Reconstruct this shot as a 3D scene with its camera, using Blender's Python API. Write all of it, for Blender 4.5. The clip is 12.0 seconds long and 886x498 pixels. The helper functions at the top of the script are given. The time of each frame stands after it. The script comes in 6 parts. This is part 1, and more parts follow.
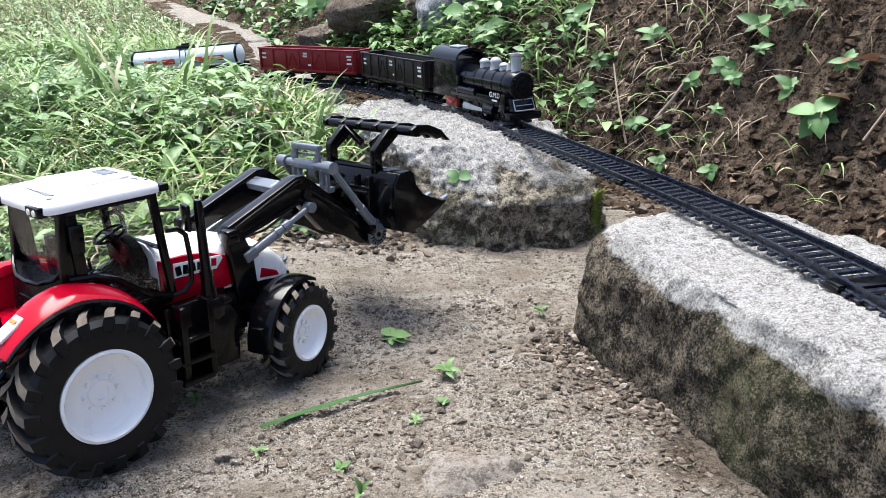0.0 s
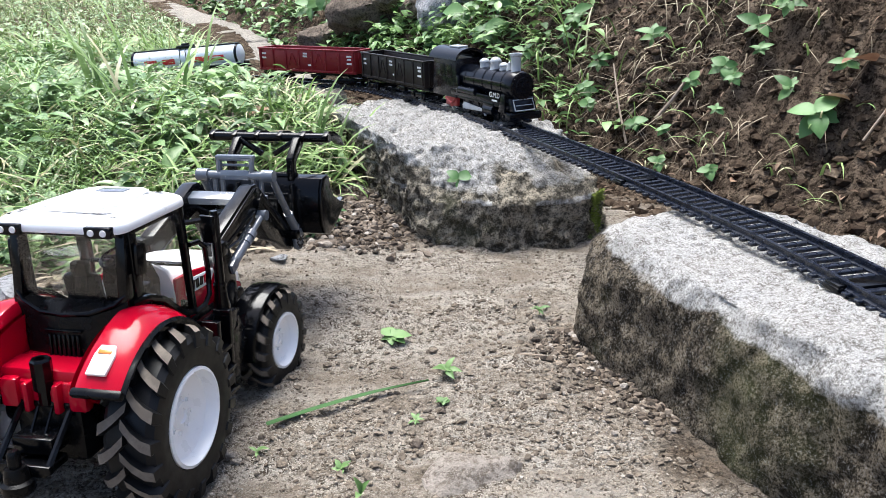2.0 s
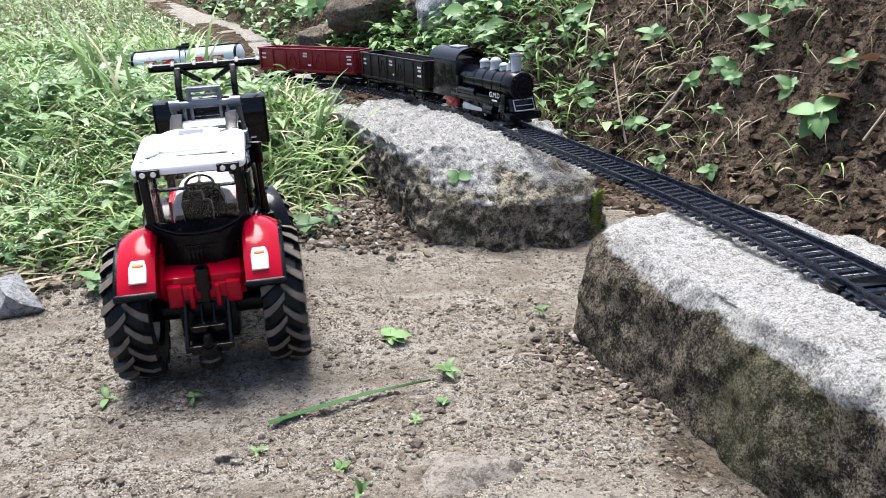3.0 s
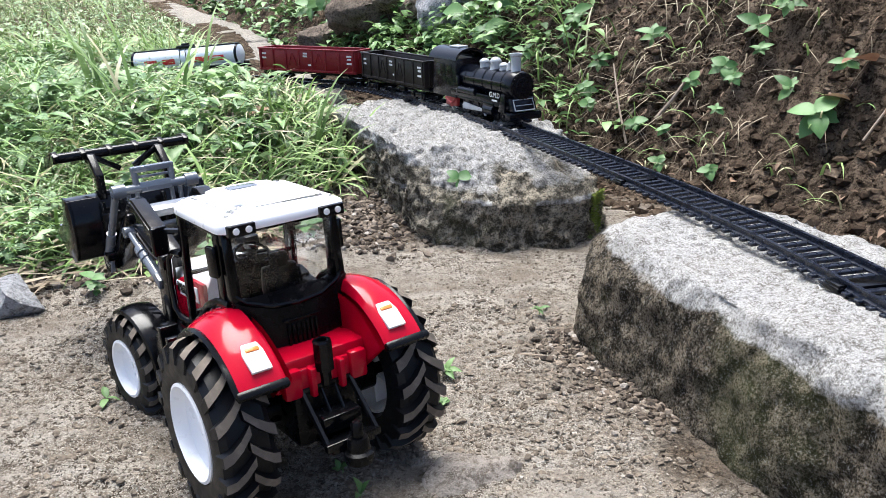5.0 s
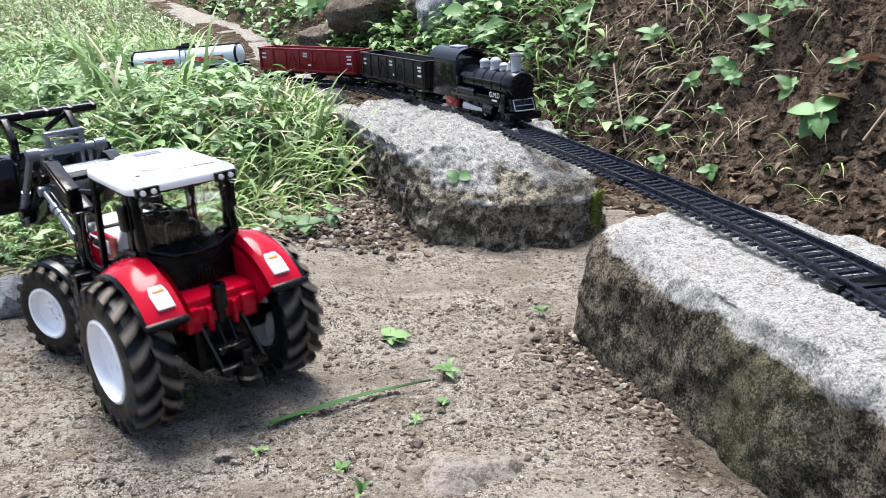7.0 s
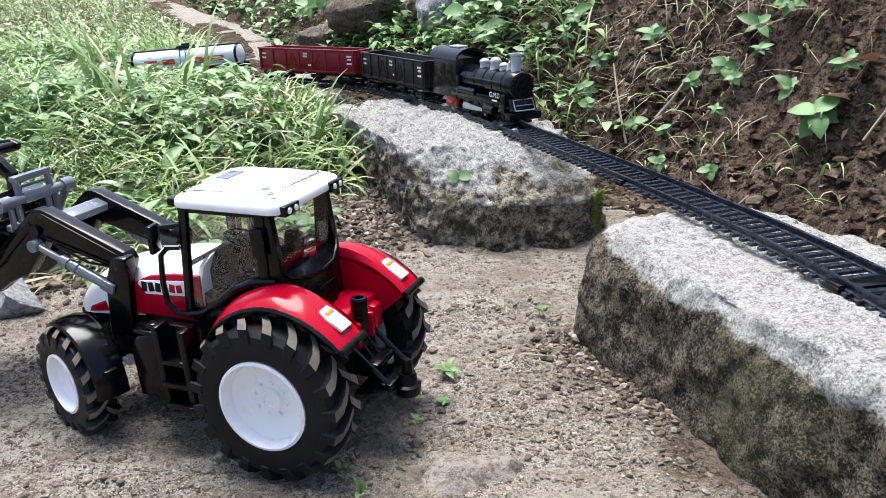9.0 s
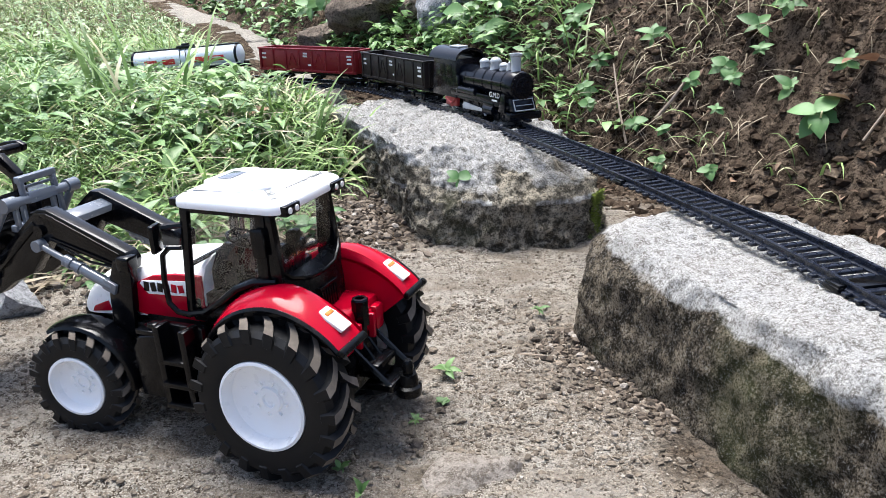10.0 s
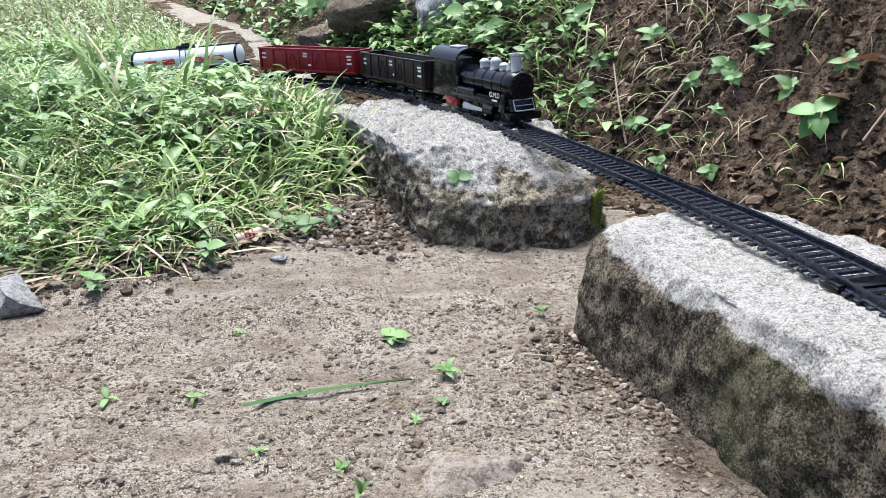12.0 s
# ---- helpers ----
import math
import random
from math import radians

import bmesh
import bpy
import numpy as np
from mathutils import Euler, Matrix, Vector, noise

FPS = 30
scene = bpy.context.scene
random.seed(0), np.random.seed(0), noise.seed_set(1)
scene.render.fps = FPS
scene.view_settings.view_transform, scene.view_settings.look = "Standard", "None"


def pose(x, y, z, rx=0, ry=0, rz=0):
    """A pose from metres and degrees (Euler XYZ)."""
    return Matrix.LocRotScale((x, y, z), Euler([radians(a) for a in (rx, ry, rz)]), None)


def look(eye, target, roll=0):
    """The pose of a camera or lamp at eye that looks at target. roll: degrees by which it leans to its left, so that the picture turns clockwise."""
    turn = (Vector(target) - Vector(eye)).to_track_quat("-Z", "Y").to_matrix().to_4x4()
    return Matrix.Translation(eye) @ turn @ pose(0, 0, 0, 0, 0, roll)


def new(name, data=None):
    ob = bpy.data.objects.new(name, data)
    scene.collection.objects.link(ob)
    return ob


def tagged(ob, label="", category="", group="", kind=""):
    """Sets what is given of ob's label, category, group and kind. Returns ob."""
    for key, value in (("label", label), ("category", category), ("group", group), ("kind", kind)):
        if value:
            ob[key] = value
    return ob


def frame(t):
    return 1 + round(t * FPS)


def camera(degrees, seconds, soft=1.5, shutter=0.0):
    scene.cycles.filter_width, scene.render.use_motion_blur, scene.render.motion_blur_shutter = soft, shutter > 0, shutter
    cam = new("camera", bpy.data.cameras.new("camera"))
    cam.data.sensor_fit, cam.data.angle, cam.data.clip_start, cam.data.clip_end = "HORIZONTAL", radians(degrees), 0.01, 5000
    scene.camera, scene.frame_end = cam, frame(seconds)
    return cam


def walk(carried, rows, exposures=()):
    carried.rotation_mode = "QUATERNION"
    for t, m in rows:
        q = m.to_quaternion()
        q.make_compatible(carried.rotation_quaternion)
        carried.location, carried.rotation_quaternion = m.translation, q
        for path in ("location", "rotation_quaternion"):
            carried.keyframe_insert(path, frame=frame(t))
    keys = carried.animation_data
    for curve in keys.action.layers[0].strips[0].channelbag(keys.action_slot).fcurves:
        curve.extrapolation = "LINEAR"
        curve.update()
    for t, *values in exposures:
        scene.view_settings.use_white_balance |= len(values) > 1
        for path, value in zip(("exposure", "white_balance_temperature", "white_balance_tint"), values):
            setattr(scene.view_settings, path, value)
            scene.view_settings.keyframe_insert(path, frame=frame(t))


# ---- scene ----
cam = camera(56.32, 12.0, soft=0.8, shutter=0.4)
CAM = pose(0, 0, 0.2416, 90 - 18.96, 0, 0) @ pose(0, 0, 0, 0, 0, -1.71)
walk(cam, [(0, CAM), (12.0, CAM)], exposures=[(0, 1.80, 6150, 8), (12.0, 1.80, 6150, 8)])

# overcast daylight, the brightest part of the sky high behind the scene
SUN_EL, SUN_AZ = 72, 335
world = bpy.data.worlds.new("sky")
scene.world = world
world.use_nodes = True
wn = world.node_tree.nodes
sky = wn.new("ShaderNodeTexSky")
sky.sky_type, sky.sun_disc = "NISHITA", False
sky.sun_elevation, sky.sun_rotation = radians(SUN_EL), radians(SUN_AZ)
sky.dust_density, sky.air_density = 4.0, 0.7
wn["Background"].inputs["Strength"].default_value = 0.10
world.node_tree.links.new(sky.outputs[0], wn["Background"].inputs[0])
sun = new("sun", bpy.data.lights.new("sun", "SUN"))
sun.data.energy, sun.data.angle, sun.data.color = 2.15, radians(38), (1.0, 0.97, 0.92)
az, el = radians(SUN_AZ), radians(SUN_EL)
sun.matrix_world = look((0, 0, 0), (-math.sin(az) * math.cos(el), -math.cos(az) * math.cos(el), -math.sin(el)))
sun.location = (0, 0, 5)


# ---- materials ----
class Mat:
    """A node material with a few shorthands."""

    def __init__(self, name, rough=0.6, metal=0.0, spec=0.5):
        self.m = bpy.data.materials.new(name)
        self.m.use_nodes = True
        self.t = self.m.node_tree
        self.b = self.t.nodes["Principled BSDF"]
        self.set("Roughness", rough).set("Metallic", metal).set("Specular IOR Level", spec)
        self.co = self.add("ShaderNodeNewGeometry").outputs["Position"]

    def local(self):
        self.co = self.add("ShaderNodeTexCoord").outputs["Object"]
        return self

    def add(self, kind):
        return self.t.nodes.new(kind)

    def link(self, a, b):
        self.t.links.new(a, b)

    def set(self, key, v):
        self.b.inputs[key].default_value = v
        return self

    def noise(self, scale, detail=4, rough=0.55, dist=0.0, stretch=None):
        n = self.add("ShaderNodeTexNoise")
        n.inputs["Scale"].default_value, n.inputs["Detail"].default_value = scale, detail
        n.inputs["Roughness"].default_value, n.inputs["Distortion"].default_value = rough, dist
        co = self.co
        if stretch:
            mp = self.add("ShaderNodeMapping")
            mp.inputs["Scale"].default_value = stretch
            self.link(co, mp.inputs[0])
            co = mp.outputs[0]
        self.link(co, n.inputs["Vector"])
        return n.outputs[0]

    def voronoi(self, scale, feature="F1", out=0):
        n = self.add("ShaderNodeTexVoronoi")
        n.feature = feature
        n.inputs["Scale"].default_value = scale
        self.link(self.co, n.inputs["Vector"])
        return n.outputs[out]

    def ramp(self, fac, *stops):
        r = self.add("ShaderNodeValToRGB")
        el_ = r.color_ramp.elements
        while len(el_) < len(stops):
            el_.new(0.5)
        for e, (p, c) in zip(el_, stops):
            e.position = p
            e.color = (*c, 1) if isinstance(c, tuple) else (c, c, c, 1)
        self.link(fac, r.inputs[0])
        return r.outputs[0]

    def mix(self, fac, a, b, mode="MIX"):
        n = self.add("ShaderNodeMix")
        n.data_type, n.blend_type = "RGBA", mode
        for sock, v in ((n.inputs[0], fac), (n.inputs[6], a), (n.inputs[7], b)):
            if isinstance(v, (int, float)):
                sock.default_value = v if sock == n.inputs[0] else (v, v, v, 1)
            elif isinstance(v, tuple):
                sock.default_value = (*v, 1)
            else:
                self.link(v, sock)
        return n.outputs[2]

    def color(self, v):
        if isinstance(v, tuple):
            self.b.inputs["Base Color"].default_value = (*v, 1)
        else:
            self.link(v, self.b.inputs["Base Color"])
        return self

    def roughness(self, v):
        self.link(v, self.b.inputs["Roughness"])
        return self

    def bump(self, height, strength=0.5, distance=0.001, after=None):
        n = self.add("ShaderNodeBump")
        n.inputs["Strength"].default_value, n.inputs["Distance"].default_value = strength, distance
        self.link(height, n.inputs["Height"])
        self.link(n.outputs[0], self.b.inputs["Normal"])
        return self

    def island(self):
        return self.add("ShaderNodeNewGeometry").outputs["Random Per Island"]


def plastic(name, col, rough=0.3, dust=0.25, dust_col=(0.30, 0.25, 0.20), spec=0.5):
    """Moulded plastic with a little dust and fine scratches."""
    m = Mat(name, rough, 0, spec).local()
    d = m.ramp(m.noise(60, 5, 0.65), (0.45, 0.0), (0.8, dust))
    m.color(m.mix(d, col, dust_col))
    m.roughness(m.ramp(m.noise(150, 4), (0.3, max(rough - 0.08, 0.05)), (0.75, min(rough + 0.18, 1.0))))
    m.bump(m.noise(900, 3), 0.025, 0.0004)
    return m.m


def earth():
    """Dry trodden dirt on the path: pale silt, drag streaks and gritty patches; darker crumbly soil towards the bank and below the grass."""
    m = Mat("dirt", 1.0, 0, 0.0)
    big, patch, streak = m.noise(7, 3, 0.55), m.noise(24, 5, 0.6), m.noise(1, 5, 0.62, 0.3, (11, 42, 20))
    mid, lump, fine, grain = m.noise(55, 5, 0.7), m.noise(150, 4, 0.7), m.noise(420, 4, 0.7), m.noise(1000, 3, 0.7)
    gritty = m.ramp(m.mix(0.4, big, patch), (0.42, 0.18), (0.56, 1.0))
    dry = m.mix(m.ramp(patch, (0.36, 0.0), (0.62, 1.0)), (0.250, 0.210, 0.166), (0.360, 0.317, 0.262))
    dry = m.mix(m.ramp(streak, (0.50, 0.0), (0.64, 0.75)), dry, (0.430, 0.389, 0.333))
    dry = m.mix(m.ramp(streak, (0.34, 0.6), (0.46, 0.0)), dry, (0.185, 0.150, 0.116))
    dry = m.mix(m.ramp(mid, (0.36, 0.55), (0.46, 0.0)), dry, (0.140, 0.111, 0.084))
    # crevice shade painted in: near-black where the bump's lump and fine noise run low
    dry = m.mix(m.mix(1.0, m.ramp(lump, (0.41, 0.9), (0.475, 0.0)), gritty, "MULTIPLY"), dry, (0.070, 0.053, 0.038))
    dry = m.mix(m.mix(1.0, m.ramp(fine, (0.415, 0.95), (0.465, 0.0)), gritty, "MULTIPLY"), dry, (0.050, 0.038, 0.027))
    dry = m.mix(m.mix(1.0, m.ramp(grain, (0.53, 0.0), (0.58, 0.9)), gritty, "MULTIPLY"), dry, (0.54, 0.50, 0.435))
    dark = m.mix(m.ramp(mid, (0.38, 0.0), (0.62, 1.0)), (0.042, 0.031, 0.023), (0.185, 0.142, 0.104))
    # the same painted crevice shade for the dark soil
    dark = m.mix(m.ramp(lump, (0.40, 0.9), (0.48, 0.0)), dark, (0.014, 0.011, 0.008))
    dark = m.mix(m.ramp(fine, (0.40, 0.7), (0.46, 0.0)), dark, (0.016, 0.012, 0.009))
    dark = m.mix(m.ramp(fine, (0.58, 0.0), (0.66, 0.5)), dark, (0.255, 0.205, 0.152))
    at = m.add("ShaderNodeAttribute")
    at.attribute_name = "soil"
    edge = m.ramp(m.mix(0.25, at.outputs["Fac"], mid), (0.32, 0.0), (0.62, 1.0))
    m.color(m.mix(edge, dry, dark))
    m.bump(m.mix(0.22, m.mix(0.5, fine, lump), grain), 1.0, 0.012)
    return m.m


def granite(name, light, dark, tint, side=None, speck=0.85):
    """Weathered kerb stone: pale grains, dark pits, patches of dirt; side: soil-stained flanks, shade put into their
    colour, below a worn top.
    """
    m = Mat(name, 1.0, 0, 0.05)
    a, b, c, d = m.noise(14, 5, 0.65), m.noise(210, 6, 0.78), m.noise(760, 4, 0.8), m.noise(85, 5, 0.72)
    col = m.mix(m.ramp(b, (0.43, 0.0), (0.52, 1.0)), dark, light)
    col = m.mix(m.ramp(a, (0.45, 0.0), (0.75, 0.55)), col, tint)
    col = m.mix(m.ramp(c, (0.52, 0.0), (0.575, speck)), col, (0.62, 0.61, 0.59) if side else tuple(v * 1.5 for v in light))
    col = m.mix(m.ramp(c, (0.40, speck * 0.8), (0.45, 0.0)), col, (0.12, 0.108, 0.092) if side else dark)
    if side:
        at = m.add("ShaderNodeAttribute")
        at.attribute_name = "worn_lit"
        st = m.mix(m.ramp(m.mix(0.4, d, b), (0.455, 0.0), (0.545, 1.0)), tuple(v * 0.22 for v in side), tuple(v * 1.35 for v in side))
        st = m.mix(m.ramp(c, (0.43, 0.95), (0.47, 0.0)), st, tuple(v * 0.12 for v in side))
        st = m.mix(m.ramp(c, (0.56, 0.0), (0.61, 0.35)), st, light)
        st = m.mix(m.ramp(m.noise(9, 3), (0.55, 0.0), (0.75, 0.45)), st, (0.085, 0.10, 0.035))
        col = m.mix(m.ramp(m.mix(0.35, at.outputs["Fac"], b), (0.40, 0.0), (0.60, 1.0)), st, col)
    m.color(col)
    m.bump(m.mix(0.45, m.mix(0.5, b, c), d), 1.0, 0.009)
    return m.m


def leafy(name, lo, hi, rough=0.5, dry=None, dry_share=0.0):
    """Leaves and blades, each of its own green."""
    m = Mat(name, rough, 0, 0.22)
    r = m.island()
    col = m.ramp(r, (0.0, lo), (1.0 - dry_share, hi), *([(min(1.0 - dry_share + 0.02, 1.0), dry)] if dry else []))
    col = m.mix(m.ramp(m.noise(120, 4), (0.3, 0.0), (0.8, 0.28)), col, tuple(min(1, v * 1.5) for v in hi))
    m.color(col)
    m.set("Transmission Weight", 0.0).set("Subsurface Weight", 0.0)
    tr = m.add("ShaderNodeBsdfTranslucent")
    m.link(col, tr.inputs[0])
    mx = m.add("ShaderNodeMixShader")
    mx.inputs[0].default_value = 0.14
    m.link(m.b.outputs[0], mx.inputs[1])
    m.link(tr.outputs[0], mx.inputs[2])
    m.link(mx.outputs[0], m.t.nodes["Material Output"].inputs[0])
    return m.m


def glass(name, tint=(0.985, 0.99, 0.99)):
    m = bpy.data.materials.new(name)
    m.use_nodes = True
    t = m.node_tree
    t.nodes.remove(t.nodes["Principled BSDF"])
    tr, gl, mx, lw, pw = (t.nodes.new(k) for k in ("ShaderNodeBsdfTransparent", "ShaderNodeBsdfGlossy", "ShaderNodeMixShader", "ShaderNodeLayerWeight", "ShaderNodeMath"))
    tr.inputs[0].default_value = (*tint, 1)
    gl.inputs["Roughness"].default_value = 0.05
    lw.inputs[0].default_value = 0.5
    pw.operation, pw.use_clamp = "MULTIPLY_ADD", True
    pw.inputs[1].default_value, pw.inputs[2].default_value = 0.13, 0.015
    t.links.new(lw.outputs["Facing"], pw.inputs[0])
    t.links.new(pw.outputs[0], mx.inputs[0])
    t.links.new(tr.outputs[0], mx.inputs[1])
    t.links.new(gl.outputs[0], mx.inputs[2])
    t.links.new(mx.outputs[0], t.nodes["Material Output"].inputs[0])
    return m


DIRT = earth()
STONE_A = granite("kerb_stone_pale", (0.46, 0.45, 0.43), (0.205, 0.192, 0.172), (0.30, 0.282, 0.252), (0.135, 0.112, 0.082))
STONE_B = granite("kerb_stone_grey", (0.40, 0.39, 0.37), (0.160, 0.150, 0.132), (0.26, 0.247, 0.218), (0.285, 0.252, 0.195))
OLD_KERB = granite("old_kerb", (0.34, 0.315, 0.275), (0.12, 0.105, 0.085), (0.23, 0.205, 0.165), speck=0.4)
ROCK = granite("field_rock", (0.19, 0.155, 0.125), (0.05, 0.04, 0.032), (0.15, 0.125, 0.10), speck=0.3)
ROCK_GREY = granite("grey_rock", (0.40, 0.405, 0.415), (0.15, 0.15, 0.155), (0.28, 0.28, 0.287), speck=0.35)
GRIT = Mat("grit", 1.0, 0, 0.0)
GRIT.color(GRIT.ramp(GRIT.island(), (0.0, (0.035, 0.030, 0.026)), (0.5, (0.125, 0.100, 0.078)), (0.9, (0.215, 0.178, 0.142)), (1.0, (0.34, 0.31, 0.275)))).bump(GRIT.noise(300), 0.7, 0.002)
GRIT = GRIT.m
GRIT_PALE = Mat("pale_grit", 1.0, 0, 0.0)
GRIT_PALE.color(GRIT_PALE.ramp(GRIT_PALE.island(), (0.0, (0.085, 0.068, 0.053)), (0.45, (0.19, 0.158, 0.125)), (0.9, (0.27, 0.232, 0.188)), (1.0, (0.42, 0.39, 0.34)))).bump(GRIT_PALE.noise(300), 0.7, 0.002)
GRIT_PALE = GRIT_PALE.m
CLOD = Mat("clod", 1.0, 0, 0.0)
CLOD.color(CLOD.mix(CLOD.ramp(CLOD.noise(160, 5, 0.7), (0.3, 0.0), (0.7, 1.0)), (0.022, 0.015, 0.011), CLOD.ramp(CLOD.island(), (0.0, (0.035, 0.026, 0.020)), (0.8, (0.125, 0.094, 0.067)), (1.0, (0.21, 0.165, 0.122))))).bump(CLOD.noise(260, 5), 0.9, 0.003)
CLOD = CLOD.m
CRUMB = Mat("dry_crumb", 1.0, 0, 0.0)
CRUMB.color(CRUMB.mix(CRUMB.ramp(CRUMB.noise(420, 5, 0.7), (0.40, 0.0), (0.58, 1.0)), (0.10, 0.083, 0.066), CRUMB.ramp(CRUMB.island(), (0.0, (0.14, 0.114, 0.088)), (0.8, (0.235, 0.198, 0.156)), (1.0, (0.32, 0.285, 0.238))))).bump(CRUMB.noise(500, 5), 0.9, 0.002)
CRUMB = CRUMB.m
GRASS = leafy("grass_blades", (0.026, 0.066, 0.010), (0.28, 0.41, 0.135), 0.42, (0.44, 0.39, 0.26), 0.16)
LAWN = leafy("lawn_blades", (0.05, 0.09, 0.02), (0.205, 0.285, 0.095), 0.5, (0.50, 0.47, 0.33), 0.12)
WEED = leafy("weed_leaves", (0.020, 0.062, 0.014), (0.20, 0.32, 0.115), 0.36)
WEED_PALE = leafy("pale_weed_leaves", (0.09, 0.18, 0.055), (0.31, 0.42, 0.225), 0.40)
STALK = leafy("stalks", (0.14, 0.19, 0.07), (0.30, 0.36, 0.16), 0.6)
STRAW = leafy("dry_stalks", (0.10, 0.075, 0.05), (0.40, 0.34, 0.245), 0.8)
DEAD = leafy("dead_leaves", (0.07, 0.042, 0.026), (0.24, 0.165, 0.115), 0.8)
MOSS = leafy("moss", (0.05, 0.075, 0.012), (0.18, 0.22, 0.04), 0.9)

RED = plastic("red_gloss_plastic", (0.37, 0.0012, 0.016), 0.035, 0.003, spec=0.20)
WHITE = plastic("white_plastic", (0.88, 0.88, 0.88), 0.30, 0.03)
BLACK = plastic("black_plastic", (0.002, 0.0022, 0.003), 0.12, 0.003, spec=0.22)
BLACK_MATT = plastic("matt_black_plastic", (0.0025, 0.0027, 0.0033), 0.24, 0.004, spec=0.15)
GREY = plastic("grey_plastic", (0.115, 0.130, 0.155), 0.16, 0.02, spec=0.9)
RUBBER = plastic("black_rubber", (0.0055, 0.006, 0.007), 0.40, 0.03, (0.20, 0.16, 0.13), spec=0.20)
RUBBER_DUST = plastic("dusty_rubber", (0.115, 0.098, 0.082), 0.9, 0.9, (0.27, 0.232, 0.19), spec=0.05)
LENS = plastic("white_lens", (0.85, 0.83, 0.80), 0.15, 0.03)
ORANGE = plastic("orange_lens", (0.72, 0.20, 0.03), 0.2, 0.03)
GLASS = glass("clear_plastic_glazing")
STEEL = Mat("steel", 0.35, 0.9).color((0.5, 0.5, 0.5)).m


# ---- mesh helpers; thing shapes are given in millimetres ----
def shade(me, angle=38):
    me.shade_smooth()
    me.set_sharp_from_angle(angle=radians(angle))


def merge(*bms):
    out = bmesh.new()
    for b in bms:
        if isinstance(b, (list, tuple)):
            b = merge(*b)
        me = bpy.data.meshes.new("tmp")
        b.to_mesh(me)
        b.free()
        out.from_mesh(me)
        bpy.data.meshes.remove(me)
    return out


def part(name, bm, material, parent=None, label="", scale=0.001, at=None, smooth=38):
    """Links a bmesh as one mesh object, under a thing or a part."""
    if isinstance(bm, (list, tuple)):
        bm = merge(*bm)
    me = bpy.data.meshes.new(name)
    bmesh.ops.recalc_face_normals(bm, faces=bm.faces)
    bm.to_mesh(me)
    bm.free()
    if scale != 1:
        me.transform(Matrix.Diagonal((scale, scale, scale, 1)))
    for mt in material if isinstance(material, (list, tuple)) else [material]:
        me.materials.append(mt)
    if smooth:
        shade(me, smooth)
    ob = new(name, me)
    if parent:
        ob.parent = parent
    if at is not None:
        ob.matrix_basis = at
    if label:
        tagged(ob, label)
    return ob


def mesh_thing(name, verts, faces, material, kind="", label="", category="", smooth=True, parent=None):
    me = bpy.data.meshes.new(name)
    me.from_pydata(verts, [], faces)
    me.materials.append(material)
    if smooth:
        me.shade_smooth()
    ob = new(name, me)
    if parent:
        ob.parent = parent
    return tagged(ob, label, category, "", kind)


def thing(name, label, category, m=None, group=""):
    ob = new(name)
    ob.empty_display_size = 0.02
    if m is not None:
        ob.matrix_basis = m
    return tagged(ob, label, category, group)


def soften(bm, w, segs=2):
    if w > 0:
        es = [e for e in bm.edges if len(e.link_faces) == 2 and e.calc_face_angle(0) > 0.5]
        bmesh.ops.bevel(bm, geom=es, offset=w, segments=segs, profile=0.5, affect="EDGES", clamp_overlap=True)
    return bm


def box(c, s, bev=0.6, rot=(0, 0, 0), segs=2):
    bm = bmesh.new()
    bmesh.ops.create_cube(bm, size=1, matrix=Matrix.Diagonal((*s, 1)))
    soften(bm, bev, segs)
    bm.transform(pose(*c, *rot))
    return bm


def prism(pts, a, b, bev=0.5, axis="y", segs=2):
    """A polygon extruded from a to b along an axis; pts are (x, z), (x, y) or (y, z)."""
    bm = bmesh.new()
    put = {"y": lambda p, k: (p[0], k, p[1]), "z": lambda p, k: (p[0], p[1], k), "x": lambda p, k: (k, p[0], p[1])}[axis]
    lo, hi = ([bm.verts.new(put(p, k)) for p in pts] for k in (a, b))
    n = len(pts)
    bm.faces.new(lo)
    bm.faces.new(hi[::-1])
    for i in range(n):
        bm.faces.new((lo[i], hi[i], hi[(i + 1) % n], lo[(i + 1) % n]))
    bmesh.ops.recalc_face_normals(bm, faces=bm.faces)
    return soften(bm, bev, segs)


def tube(pts, r, n=8, r2=None):
    """A round bar along a line of points."""
    bm = bmesh.new()
    pts = [Vector(p) for p in pts]
    rings = []
    side = None
    for i, p in enumerate(pts):
        d = (pts[min(i + 1, len(pts) - 1)] - pts[max(i - 1, 0)]).normalized()
        if side is None:
            side = d.orthogonal().normalized()
        side = (side - d * side.dot(d)).normalized()
        up = d.cross(side)
        rr = r if r2 is None else r + (r2 - r) * i / (len(pts) - 1)
        rings.append([bm.verts.new(p + side * rr * math.cos(k * math.tau / n) + up * rr * math.sin(k * math.tau / n)) for k in range(n)])
    for a, b in zip(rings, rings[1:]):
        for k in range(n):
            bm.faces.new((a[k], a[(k + 1) % n], b[(k + 1) % n], b[k]))
    bm.faces.new(rings[0][::-1])
    bm.faces.new(rings[-1])
    return bm


